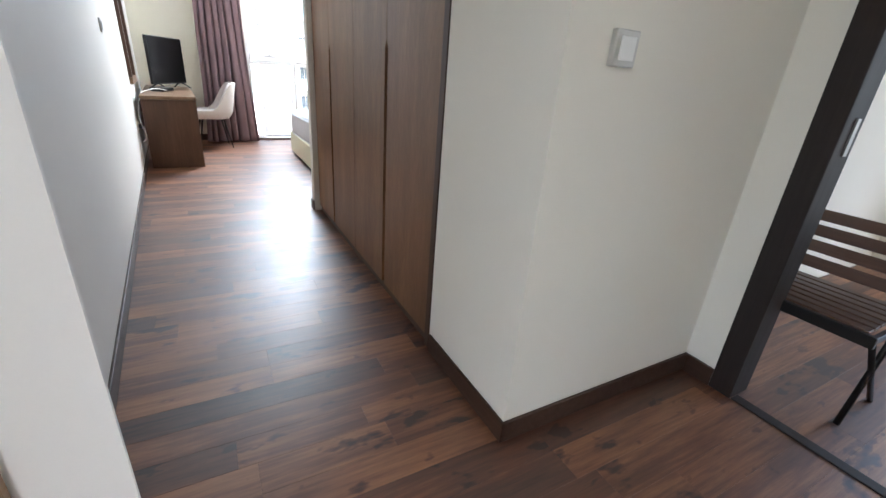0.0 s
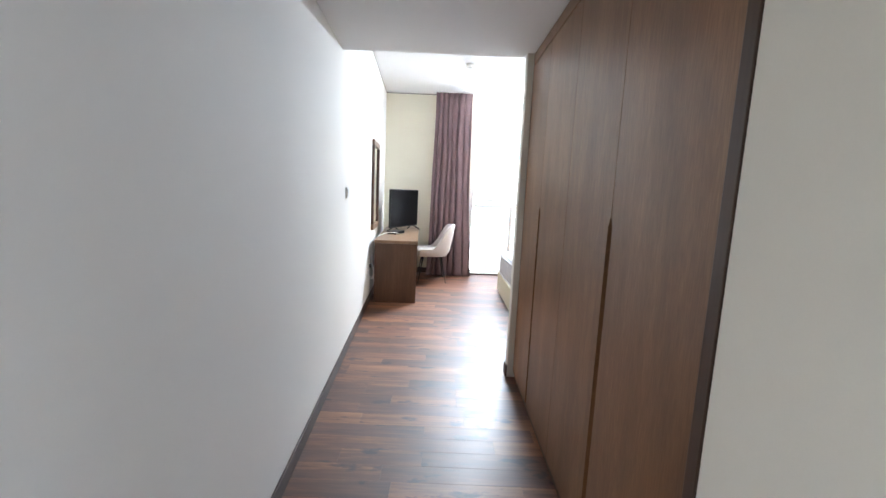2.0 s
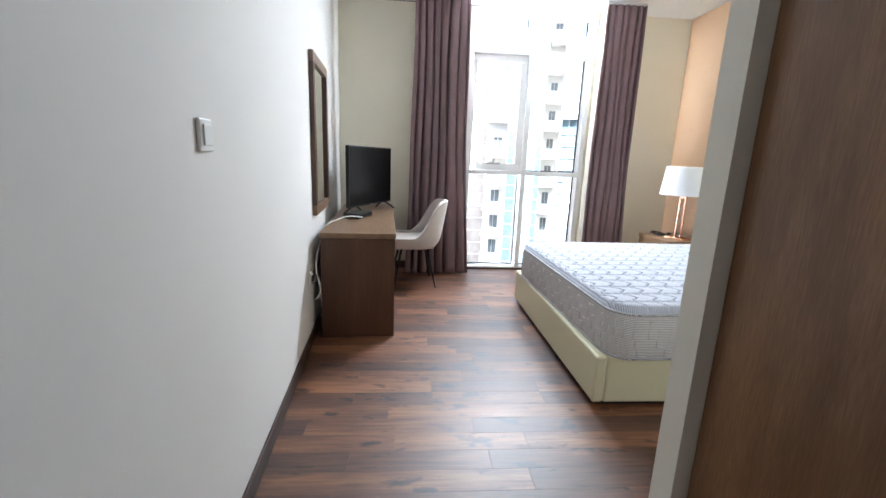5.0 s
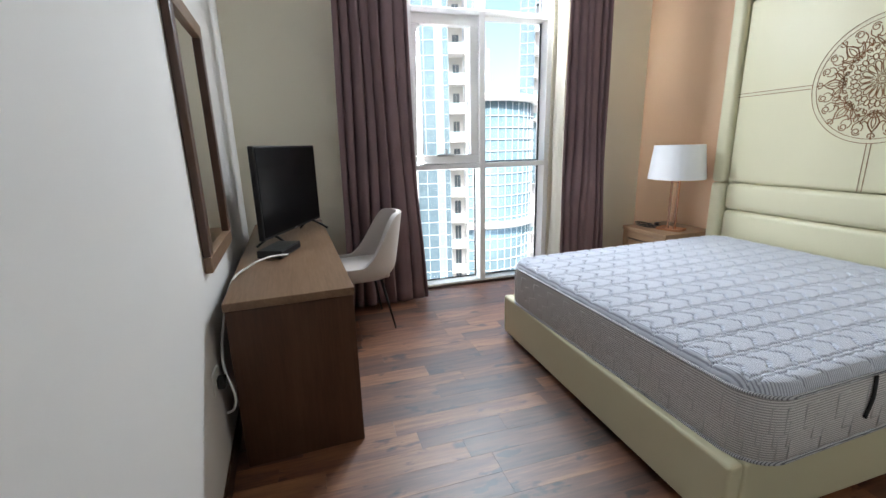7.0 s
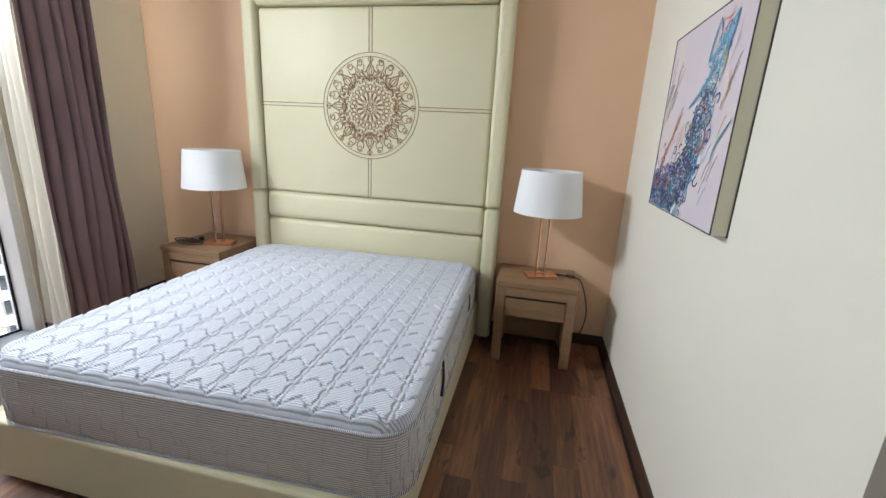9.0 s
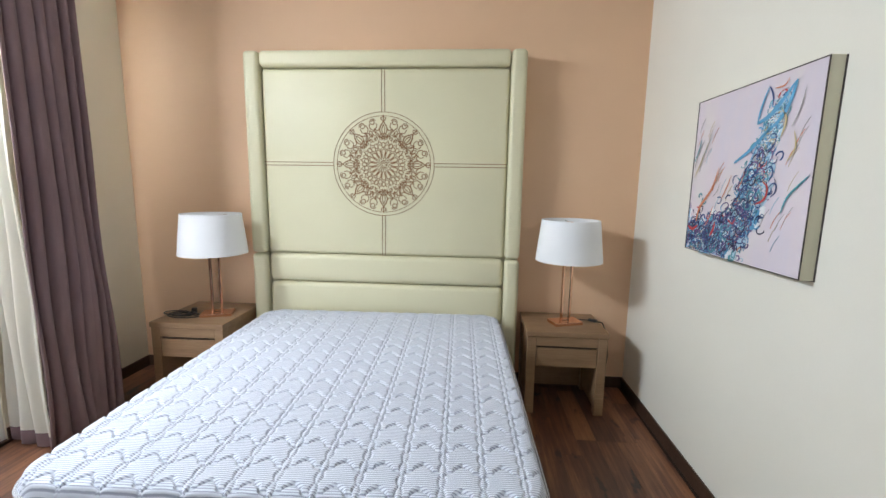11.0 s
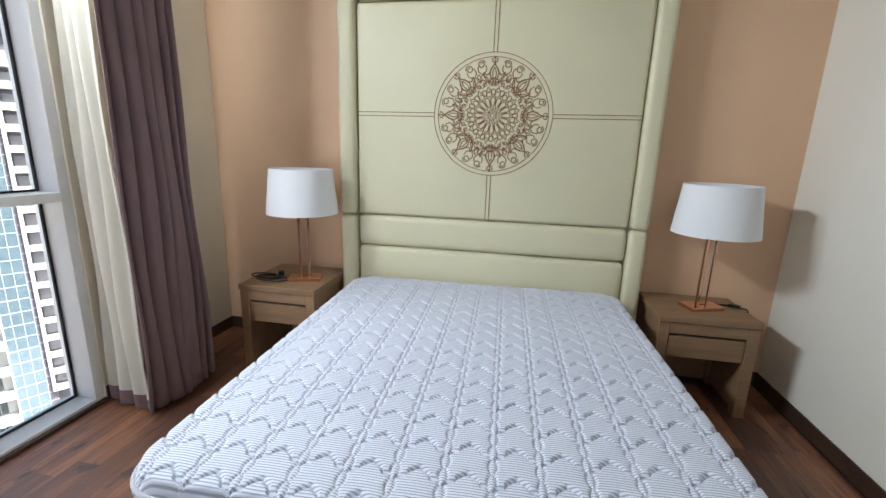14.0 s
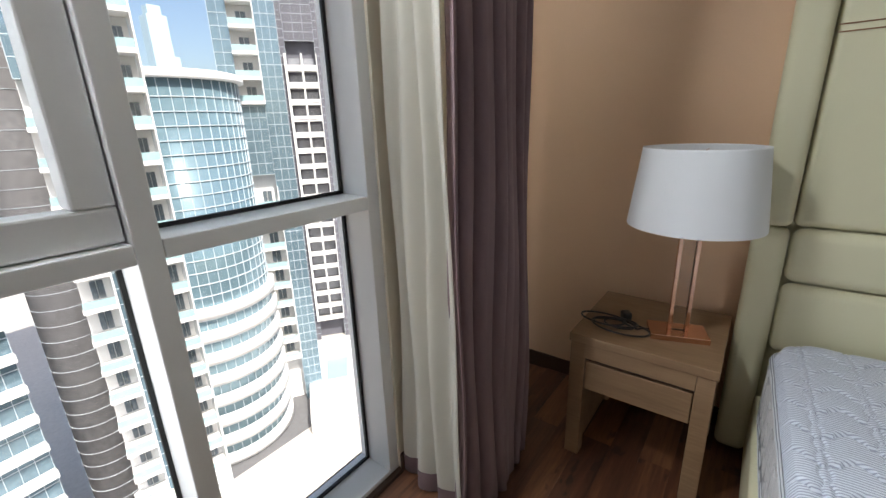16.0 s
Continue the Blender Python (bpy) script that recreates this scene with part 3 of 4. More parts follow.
part("backing", box(3.346, 5.006, 0.0, 3.438, 6.917, 2.365, 0.004), LEATHER, hb_ob)


def pad(y0, z0, y1, z1, x=HX, r=0.022, depth=0.07):
    """A stuffed panel with softly swelling faces."""
    bm = box(x, y0 + 0.0015, z0 + 0.0015, x + depth, y1 - 0.0015, z1 - 0.0015, r, 4)
    for f in bm.faces:
        f.smooth = True
    return bm


BF = HX - 0.035
for y0, y1 in ((5.0, 5.105), (6.81, 6.922)):
    part("side_border", pad(y0, 0.985, y1, 2.372, BF, 0.03, 0.10), LEATHER, hb_ob)
    part("side_border", pad(y0, 0.02, y1, 0.983, BF, 0.03, 0.10), LEATHER, hb_ob)
part("top_border", pad(5.106, 2.262, 6.809, 2.372, BF, 0.03, 0.10), LEATHER, hb_ob)
panel = part("centre_panel", pad(5.106, 0.985, 6.809, 2.261, HX, 0.028), LEATHER, hb_ob)
part("lower_roll", pad(5.106, 0.778, 6.809, 0.983, HX - 0.012, 0.04), LEATHER, hb_ob)
part("lower_roll", pad(5.106, 0.49, 6.809, 0.776, HX - 0.012, 0.04), LEATHER, hb_ob)

MC = 1.622
on_panel = lambda u, v, h: (HX - 0.0006 - 0.0022 * h, HC - u, MC + v)


def arc_pts(cx, cy, r, a0, a1, n):
    return [(cx + r * math.cos(a0 + (a1 - a0) * i / n), cy + r * math.sin(a0 + (a1 - a0) * i / n)) for i in range(n + 1)]


def stitched(pts, w, closed=False):
    b = bmesh.new()
    ribbon(b, pts, w, on_panel, closed)
    part("stitched_line", b, STITCH, panel, "brown stitching line")


for d in (-0.011, 0.011):
    stitched([(d, 0.352), (d, 0.63)], 0.0042)
    stitched([(d, -0.352), (d, -0.63)], 0.0042)
    stitched([(0.352, d), (0.845, d)], 0.0042)
    stitched([(-0.352, d), (-0.845, d)], 0.0042)
for r in (0.352, 0.327):
    stitched(arc_pts(0, 0, r, 0, 2 * math.pi, 96)[:-1], 0.0036, True)

bm = bmesh.new()


def rot(pts, a):
    c, s = math.cos(a), math.sin(a)
    return [(x * c - y * s, x * s + y * c) for x, y in pts]


on_medallion = lambda u, v, h: on_panel(1.065 * u, 1.065 * v, h)
for r, w in ((0.0105, 0.004), (0.0195, 0.003)):
    ribbon(bm, arc_pts(0, 0, r, 0, 2 * math.pi, 24)[:-1], w, on_medallion, True)
star = [((0.030 if k % 2 else 0.023) * math.sin(math.pi * k / 16), (0.030 if k % 2 else 0.023) * math.cos(math.pi * k / 16)) for k in range(32)]
ribbon(bm, star, 0.0041, on_medallion, True)
petal = [(0.0, 0.032), (0.0075, 0.056), (0.0125, 0.078), (0.0125, 0.090), (0.0, 0.101), (-0.0125, 0.090), (-0.0125, 0.078), (-0.0075, 0.056)]
cell = [(0.0, 0.098), (0.013, 0.106), (0.0125, 0.122), (0.0, 0.129), (-0.0125, 0.122), (-0.013, 0.106)]
gem = [(0.0, 0.108), (0.010, 0.118), (0.011, 0.130), (0.006, 0.140), (-0.006, 0.140), (-0.011, 0.130), (-0.010, 0.118)]
point = [(-0.016, 0.131), (-0.006, 0.141), (0.0, 0.157), (0.006, 0.141), (0.016, 0.131)]
for k in range(16):
    a = 2 * math.pi * k / 16
    ribbon(bm, rot(petal, a), 0.0058, on_medallion, True)
    ribbon(bm, rot(cell, a + math.pi / 16), 0.0052, on_medallion, True)
    ribbon(bm, rot(gem, a), 0.0052, on_medallion, True)
    ribbon(bm, rot(point, a + math.pi / 16), 0.0052, on_medallion)
    for b in (a + math.pi / 32, a - math.pi / 32):
        ribbon(bm, rot(arc_pts(0, 0.170, 0.0105, 0, 2 * math.pi, 6)[:-1], b), 0.0046, on_medallion, True)
    ribbon(bm, rot(arc_pts(0, 0.163, 0.034, 0.15 * math.pi, 0.85 * math.pi, 14), a), 0.0052, on_medallion)
    ribbon(bm, rot(arc_pts(0, 0.152, 0.026, 0, math.pi, 12), a + math.pi / 16), 0.0050, on_medallion)


def curve2(pts, n=6):
    return [(p.x, p.y) for p in smooth_line([(x, y, 0) for x, y in pts], n)]


def spiral(cx, cy, r, turn, start, sweep=4.6):
    return [(cx + r * (1 - 0.62 * i / 18) * math.cos(start + turn * sweep * i / 18), cy + r * (1 - 0.62 * i / 18) * math.sin(start + turn * sweep * i / 18)) for i in range(19)]


def polar(pts, s):
    return [(s * r * math.sin(p), r * math.cos(p)) for p, r in pts]


for k in range(8):
    a = 2 * math.pi * k / 8
    for s in (-1, 1):
        # bud, sepal and finial of each lily
        ribbon(bm, rot(curve2([(0, 0.272), (s * 0.019, 0.240), (s * 0.023, 0.212), (0, 0.172)]), a), 0.0064, on_medallion)
        ribbon(bm, rot(curve2([(0, 0.254), (s * 0.009, 0.228), (s * 0.008, 0.205), (0, 0.186)]), a), 0.0048, on_medallion)
        ribbon(bm, rot(curve2([(0, 0.165), (s * 0.030, 0.178), (s * 0.052, 0.200), (s * 0.060, 0.226)]), a), 0.0060, on_medallion)
        ribbon(bm, rot(curve2([(s * 0.060, 0.226), (s * 0.040, 0.214), (s * 0.026, 0.226), (s * 0.016, 0.252)]), a), 0.0060, on_medallion)
        ribbon(bm, rot(curve2([(s * 0.002, 0.276), (s * 0.013, 0.284), (s * 0.016, 0.296), (s * 0.008, 0.295)]), a), 0.0053, on_medallion)
        # double scroll and its interlaced stems
        ring = spiral(0, 0.276, 0.0215, -s, math.pi / 2 + s * 1.4, 8.6)
        ribbon(bm, rot(ring, a - s * 0.262), 0.0057, on_medallion)
        ribbon(bm, rot(curve2(polar([(0.345, 0.272), (0.365, 0.246), (0.30, 0.225), (0.21, 0.207), (0.10, 0.176)], s)), a), 0.0052, on_medallion)
        ribbon(bm, rot(curve2(polar([(0.185, 0.268), (0.18, 0.244), (0.26, 0.226), (0.35, 0.214), (0.393, 0.190)], s)), a), 0.0048, on_medallion)
    ribbon(bm, rot([(0, 0.268), (0.0, 0.300)], a), 0.0057, on_medallion)
    ribbon(bm, rot(arc_pts(0, 0.304, 0.004, 0, 2 * math.pi, 8)[:-1], a), 0.0060, on_medallion, True)
    ribbon(bm, rot(curve2([(0, 0.186), (0.012, 0.202), (0, 0.232), (-0.012, 0.202), (0, 0.186)]), a + math.pi / 8), 0.0045, on_medallion)
part("medallion", bm, STITCH, panel, "round brown embossed arabesque medallion")

# ---------------------------------------------------------------- nightstands
def nightstand(m, d, w, label):
    """Front at x = 0, going back to x = d; w wide along y."""
    ob = thing("nightstand", m, label, "nightstand", "nightstands beside the bed")
    part("top", box(-0.006, -0.006, 0.532, d, w + 0.006, 0.567, 0.003), STANDWOOD, ob)
    t = 0.058
    part("front_rail", box(0, t, 0.468, 0.03, w - t, 0.530, 0.002), STANDWOOD, ob)
    for y in (0, w - t):
        part("leg", box(0, y, 0, t, y + t, 0.530, 0.003), STANDWOOD, ob)
        part("leg", box(d - t, y, 0, d, y + t, 0.530, 0.003), STANDWOOD, ob)
        part("side_panel", box(t, y + 0.012, 0.03, d - t, y + t - 0.012, 0.530, 0.002), STANDWOOD, ob)
    part("back_panel", box(d - 0.025, t, 0.02, d - 0.01, w - t, 0.530, 0.001), STANDWOOD, ob)
    part("drawer_bottom", box(0.03, t, 0.318, d - 0.03, w - t, 0.327, 0.001), STANDWOOD, ob)
    dr = part("drawer", box(0.006, t + 0.004, 0.328, 0.026, w - t - 0.004, 0.452, 0.002), STANDWOOD, ob)
    # dark block fills the gap over the drawer as its shade
    part("finger_slot_shade", box(0.02, t + 0.001, 0.453, 0.028, w - t - 0.001, 0.467), SLOT_SHADE, dr, "dark strip painting the shade in the finger slot above the drawer")
    return ob


nightstand(pose(3.008, 4.448, 0), 0.415, 0.508, "light brown wooden nightstand with one drawer near the corner")
nightstand(pose(2.885, 6.94, 0), 0.50, 0.495, "light brown wooden nightstand with one drawer beside the curtain")

# ---------------------------------------------------------------- table lamps
def table_lamp(m, label):
    ob = thing("table_lamp", m, label, "lamp", "bedside lamps")
    b = box(-0.062, -0.10, 0, 0.062, 0.10, 0.022, 0.002)
    bmesh.ops.transform(b, matrix=Matrix.Rotation(radians(18), 4, "Z"), verts=b.verts)
    part("base", b, ROSEGOLD, ob, "polished rose gold base")
    r = Matrix.Rotation(radians(18), 4, "Z")
    for y in (-0.029, 0.029):
        part("post", box(-0.009, y - 0.007, 0.022, 0.009, y + 0.007, 0.425, 0.002, m=r), ROSEGOLD, ob)
    part("column", box(-0.010, -0.0215, 0.022, 0.010, 0.0215, 0.40, 0.003, m=r), ACRYLIC, ob, "clear acrylic column")
    part("crossbar", box(-0.009, -0.036, 0.405, 0.009, 0.036, 0.42, 0.002, m=r), ROSEGOLD, ob)
    part("socket", lathe([(0.018, 0.42), (0.018, 0.48), (0.012, 0.50)], 16), ROSEGOLD, ob)
    n = 48
    bm = lathe([(0.217, 0.436), (0.217, 0.442), (0.188, 0.702), (0.188, 0.708), (0.184, 0.708), (0.184, 0.702), (0.213, 0.442), (0.213, 0.436), (0.217, 0.436)], n, cap=False)
    shade = part("shade", bm, SHADE, ob, "white fabric drum shade")
    bm = bmesh.new()
    for k in range(3):
        a = 2 * math.pi * k / 3
        tube([(0, 0, 0.69), (0.179 * math.cos(a), 0.179 * math.sin(a), 0.69)], 0.002, 6, bm)
    lathe([(0.02, 0.685), (0.02, 0.695)], 16, bm)
    tube([(0, 0, 0.49), (0, 0, 0.69)], 0.004, 6, bm)
    part("shade_carrier", bm, ROSEGOLD, shade)
    return ob


table_lamp(pose(3.19, 4.685, 0.567), "bedside lamp with a white drum shade and rose gold stand")
table_lamp(pose(3.085, 7.095, 0.567), "bedside lamp with a white drum shade and rose gold stand")

cord = thing("lamp_cord", pose(0, 0, 0), "black lamp cord hanging behind the nightstand to the floor", "cable")
part("wire", tube(smooth_line([(3.23, 4.66, 0.572), (3.27, 4.58, 0.572), (3.26, 4.50, 0.572), (3.235, 4.455, 0.5715), (3.23, 4.42, 0.560), (3.27, 4.385, 0.49), (3.33, 4.345, 0.36), (3.36, 4.33, 0.24), (3.40, 4.35, 0.10), (3.415, 4.38, 0.02)]), 0.0042, 8), BLACKPLASTIC, cord)
part("inline_switch", box(-0.03, -0.012, -0.004, 0.03, 0.012, 0.014, 0.005, m=Matrix.Translation((3.25, 4.482, 0.571)) @ Matrix.Rotation(radians(62), 4, "Z")), BLACKPLASTIC, cord)
coil = thing("lamp_cord", pose(0, 0, 0), "coiled black lamp cord lying on the nightstand", "cable")
pts = []
for i in range(64):
    a = i * 0.40
    r = 0.066 + 0.030 * math.sin(a * 0.41 + 1.0)
    pts.append((3.03 + 0.72 * r * math.cos(a) + 0.02 * math.sin(a * 0.31), 7.31 + 1.25 * r * math.sin(a) + 0.02 * math.cos(a * 0.23), 0.5715 + 0.016 * (0.5 + 0.5 * math.sin(a * 0.57))))
pts += [(3.04, 7.24, 0.572), (3.06, 7.21, 0.5715), (3.07, 7.16, 0.5715), (3.075, 7.12, 0.5715)]
part("wire", tube(smooth_line(pts, 3), 0.0040, 6), BLACKPLASTIC, coil)
part("plug", box(-0.022, -0.018, 0, 0.022, 0.018, 0.032, 0.007, m=Matrix.Translation((3.12, 7.29, 0.568)) @ Matrix.Rotation(0.6, 4, "Z")), BLACKPLASTIC, coil, "black plug")

# ---------------------------------------------------------------- desk against the white wall
AX = math.degrees(math.atan(0.055))
desk = thing("desk", pose(-0.18, 5.978, 0, 0, 0, AX), "brown wood veneer desk along the white wall", "desk")
DL, DD = 1.87, 0.508
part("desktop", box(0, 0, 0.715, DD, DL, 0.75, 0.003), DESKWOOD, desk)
# everything below the desktop takes the veneer darkened for shade
part("end_panel", box(0.004, 0.006, 0, DD - 0.006, 0.04, 0.713, 0.003), DESK_SHADED, desk)
part("end_panel", box(0.004, DL - 0.045, 0, DD - 0.006, DL - 0.008, 0.713, 0.003), DESK_SHADED, desk)
part("back_panel", box(0.02, 0.041, 0.25, 0.038, DL - 0.046, 0.713, 0.001), DESK_SHADED, desk)
unit = part("drawer_unit", box(0.06, 0.042, 0.04, DD - 0.03, 0.46, 0.70, 0.002), DESK_SHADED, desk)
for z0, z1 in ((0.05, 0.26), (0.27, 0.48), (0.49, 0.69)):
    part("drawer", box(DD - 0.029, 0.05, z0, DD - 0.012, 0.452, z1, 0.002), DESK_SHADED, unit)
part("apron", box(DD - 0.03, 0.47, 0.62, DD - 0.012, DL - 0.047, 0.712, 0.002), DESK_SHADED, desk)

# television
tv = thing("television", Matrix.Translation((0.045, 7.18, 0.75)) @ Matrix.Rotation(radians(-23), 4, "Z"), "black flat-screen television on the desk", "television")
bezel = part("bezel", box(-0.018, -0.405, 0.065, 0.016, 0.405, 0.595, 0.006), BLACKPLASTIC, tv)
part("screen", box(0.0165, -0.393, 0.082, 0.0185, 0.393, 0.583), SCREEN, bezel, "black glossy screen")
part("rear_housing", box(-0.065, -0.30, 0.11, -0.019, 0.30, 0.45, 0.015), BLACKPLASTIC, tv)
for s in (-1, 1):
    part("foot", tube(smooth_line([(0.11, s * 0.30, 0.008), (0.0, s * 0.27, 0.07), (-0.10, s * 0.30, 0.008)], 6), 0.008, 6), BLACKPLASTIC, tv)
part("logo_bar", box(0.0166, -0.02, 0.071, 0.0172, 0.02, 0.076), GREYMETAL, bezel)
box_ob = thing("set_top_box", Matrix.Translation((-0.02, 6.76, 0.75)) @ Matrix.Rotation(radians(-20), 4, "Z"), "small black box lying on the desk", "electronics")
part("case", box(-0.07, -0.13, 0.004, 0.07, 0.13, 0.045, 0.005), BLACKPLASTIC, box_ob)
part("front_panel", box(0.0705, -0.12, 0.012, 0.073, 0.12, 0.037, 0.001), SCREEN, box_ob)
for x, y in ((-0.05, -0.11), (-0.05, 0.11), (0.05, -0.11), (0.05, 0.11)):
    part("foot", lathe([(0.010, 0.0), (0.010, 0.005)], 12, m=Matrix.Translation((x, y, 0))), BLACKPLASTIC, box_ob)
cable = thing("white_cable", pose(0, 0, 0), "white cable hanging behind the desk end", "cable")
part("wire", tube(smooth_line([(0.03, 6.64, 0.768), (-0.06, 6.52, 0.79), (-0.14, 6.42, 0.775), (-0.20, 6.30, 0.74), (-0.22, 6.12, 0.60), (-0.21, 5.99, 0.50), (-0.185, 5.955, 0.42), (-0.175, 5.95, 0.36), (-0.19, 5.955, 0.31), (-0.215, 5.97, 0.29)]), 0.005, 8), WHITEPLASTIC, cable)
sock = thing("socket", Matrix.Translation((left_x(5.93), 5.93, 0.46)), "white wall socket with a dark plug beside the desk", "socket")
part("plate", box(0, -0.045, -0.045, 0.009, 0.045, 0.045, 0.003), WHITEPLASTIC, sock)
part("plug", box(0.010, -0.02, -0.03, 0.04, 0.02, 0.015, 0.006), BLACKPLASTIC, sock, "black plug")

# mirror in a wooden frame
MT = math.atan(0.06)
mir = thing("wall_mirror", Matrix.Translation((left_x(6.08) + 0.001, 6.08, 0.85)) @ Matrix.Rotation(MT, 4, "Z"), "rectangular wall mirror in a brown wooden frame above the desk", "mirror")
MWD, MHT, FW = 0.66, 1.06, 0.065
# frame sides use the shade-darkened copy of the desk veneer
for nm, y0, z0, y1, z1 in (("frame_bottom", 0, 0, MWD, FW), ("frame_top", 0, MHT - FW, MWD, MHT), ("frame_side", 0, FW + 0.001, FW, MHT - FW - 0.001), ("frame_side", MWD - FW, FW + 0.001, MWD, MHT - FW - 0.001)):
    part(nm, box(0, y0, z0, 0.030, y1, z1, 0.004), DESK_SHADED if "side" in nm else DESKWOOD, mir)
part("mirror_glass", box(0.006, FW, FW, 0.012, MWD - FW, MHT - FW), MIRROR, mir, "silvered mirror glass")

# ---------------------------------------------------------------- upholstered chair
chair = thing("desk_chair", Matrix.Translation((0.46, 7.36, 0)) @ Matrix.Rotation(radians(6), 4, "Z"), "pale upholstered shell chair with thin black legs at the desk", "chair")
bm = bmesh.new()
prof = []
NS, NU = 18, 44
RX, RY, ARM = 0.215, 0.225, 0.21
quarter = math.pi / 2 * 0.22
for i in range(NS + 1):
    q = i / NS
    rowv = []
    for j in range(NU + 1):
        s = (-1 + 2 * j / NU) * (quarter + ARM)
        # the rim is high behind the back and sweeps down along the sides to low arms
        drop = min(1.0, max(0.0, (abs(s) - 0.16) / 0.22))
        top = 0.86 - 0.345 * drop * drop * (3 - 2 * drop) - 0.012 * min(1.0, abs(s) / 0.2) ** 2
        z = 0.40 + (top - 0.40) * q
        k = (z - 0.40) / 0.46
        tuck = 1 - 0.20 * max(0.0, 1 - (z - 0.40) / 0.10) ** 2
        if abs(s) <= quarter:
            th = s / 0.22
            cx, cy = math.cos(th), math.sin(th)
            cx, cy = math.copysign(abs(cx) ** 0.8, cx), math.copysign(abs(cy) ** 0.8, cy)
        else:
            cx, cy = 0.0, math.copysign(1.0, s)
        x = RX * cx * tuck + 0.085 * k * max(0.0, cx) - (abs(s) - quarter if abs(s) > quarter else 0.0) + 0.02
        y = RY * cy * tuck * (1 + 0.05 * k - 0.10 * k * k)
        rowv.append(bm.verts.new((x, y, z)))
    prof.append(rowv)
for i in range(NS):
    for j in range(NU):
        bm.faces.new((prof[i][j], prof[i][j + 1], prof[i + 1][j + 1], prof[i + 1][j])).smooth = True
shell = part("shell", bm, CHAIRCLOTH, chair)
md = shell.modifiers.new("thick", "SOLIDIFY")
md.thickness, md.offset = 0.042, 0.0
md = shell.modifiers.new("round", "BEVEL")
md.width, md.segments, md.limit_method, md.angle_limit = 0.015, 3, "ANGLE", radians(60)
part("seat_pan", box(-0.19, -0.185, 0.392, 0.19, 0.185, 0.43, 0.016, 3), CHAIRCLOTH, chair)
part("seat_cushion", box(-0.215, -0.195, 0.431, 0.20, 0.195, 0.492, 0.026, 4), CHAIRCLOTH, chair)
for sx in (-1, 1):
    for sy in (-1, 1):
        part("leg", tube([(0.0 + sx * 0.13, sy * 0.13, 0.385), (sx * 0.205, sy * 0.205, 0.0)], 0.012, 10, None, 0.007), DARKMETAL, chair)
part("seat_bracket", box(-0.14, -0.14, 0.377, 0.14, 0.14, 0.391, 0.003), DARKMETAL, chair)

# ---------------------------------------------------------------- curtains
def hanging(path, z1, folds, amp, nu, seed, drift=0.02):
    """A pleated cloth hung along a line in plan; pleats deepen and wander towards the hem."""
    rnd = random.Random(seed)
    jit = [rnd.uniform(-0.42, 0.42) for _ in range(folds * 2 + 4)]
    am = [rnd.uniform(0.45, 1.3) for _ in range(folds + 2)]
    le = [rnd.uniform(-1, 1) for _ in range(folds + 2)]
    (xa, ya), (xb, yb) = path
    dx, dy = xb - xa, yb - ya
    l = math.hypot(dx, dy)
    nx, ny = -dy / l, dx / l
    bm = bmesh.new()
    NZ = 34
    g = []
    for k in range(NZ + 1):
        z = 0.008 + (z1 - 0.008) * k / NZ
        low = 1 - k / NZ
        rowv = []
        for i in range(nu + 1):
            u = i / nu
            w = u * folds
            c = min(int(w), folds - 1)
            f = w - c
            lc = le[c] * (1 - f) + le[c + 1] * f
            A = amp * (am[c] * (1 - f) + am[c + 1] * f) * (0.7 + 0.55 * low)
            p = 2 * math.pi * (w + jit[c] * math.sin(math.pi * f) * (0.4 + 0.6 * low)) + 0.5 * low * le[c] * math.sin(math.pi * f)
            # uneven pleats
            s = 1.0 - 2.0 * abs(math.cos(p / 2)) ** 0.8
            s = -math.cos(p) if amp < 0.03 else s + (0.02 + 0.08 * (1 - low)) * math.sin(2 * p + 3 * lc)
            along = u * l + 0.2 * amp * math.sin(p + 0.8 * lc) + drift * low ** 2 * (u - 0.4) * 3 + 0.006 * math.sin(3.1 * z + 7 * u)
            off = A * s + 0.010 * low * math.sin(5 * z + 6 * u + seed)
            rowv.append(bm.verts.new((xa + dx / l * along + nx * off, ya + dy / l * along + ny * off, z + (0.012 * max(0, -s) * low ** 8))))
        g.append(rowv)
    for k in range(NZ):
        for i in range(nu):
            bm.faces.new((g[k][i], g[k][i + 1], g[k + 1][i + 1], g[k + 1][i])).smooth = True
    return bm


def curtain(label, path, folds, lining, seed, flare):
    """A drawn-back curtain on a ceiling track; the returned edge may show its lining."""
    ob = thing("curtain", pose(0, 0, 0), label, "curtain", "window curtains")
    s = part("drape", hanging(path, 2.815, folds, 0.052, folds * 44, seed, flare), MAUVE, ob)
    s.modifiers.new("thick", "SOLIDIFY").thickness = 0.004
    (xa, y), (xb, _) = path
    if lining:
        bm = hanging(lining, 2.815, 3, 0.017, 72, seed + 1, 0.03)
        for f in bm.faces:
            f.material_index = 1 if f.calc_center_median().z < 0.13 else 0
        s = part("lining", bm, [LINING, MAUVE], ob, "cream lining with a mauve hem")
        s.modifiers.new("thick", "SOLIDIFY").thickness = 0.003
    part("track", box(xa, y - 0.02, 2.816, xb, y + 0.02, HIGH - 0.001), WHITEPLASTIC, ob, "white curtain track")
    return ob


curtain("mauve pleated full-length curtain drawn to the side near the chair", ((0.43, 7.71), (0.98, 7.71)), 7, None, 3, 0.05)
curtain("mauve pleated curtain with cream lining drawn aside near the nightstand", ((2.325, 7.61), (2.73, 7.61)), 6, ((2.40, 7.88), (2.335, 7.63)), 9, 0.02)

# ---------------------------------------------------------------- canvas picture
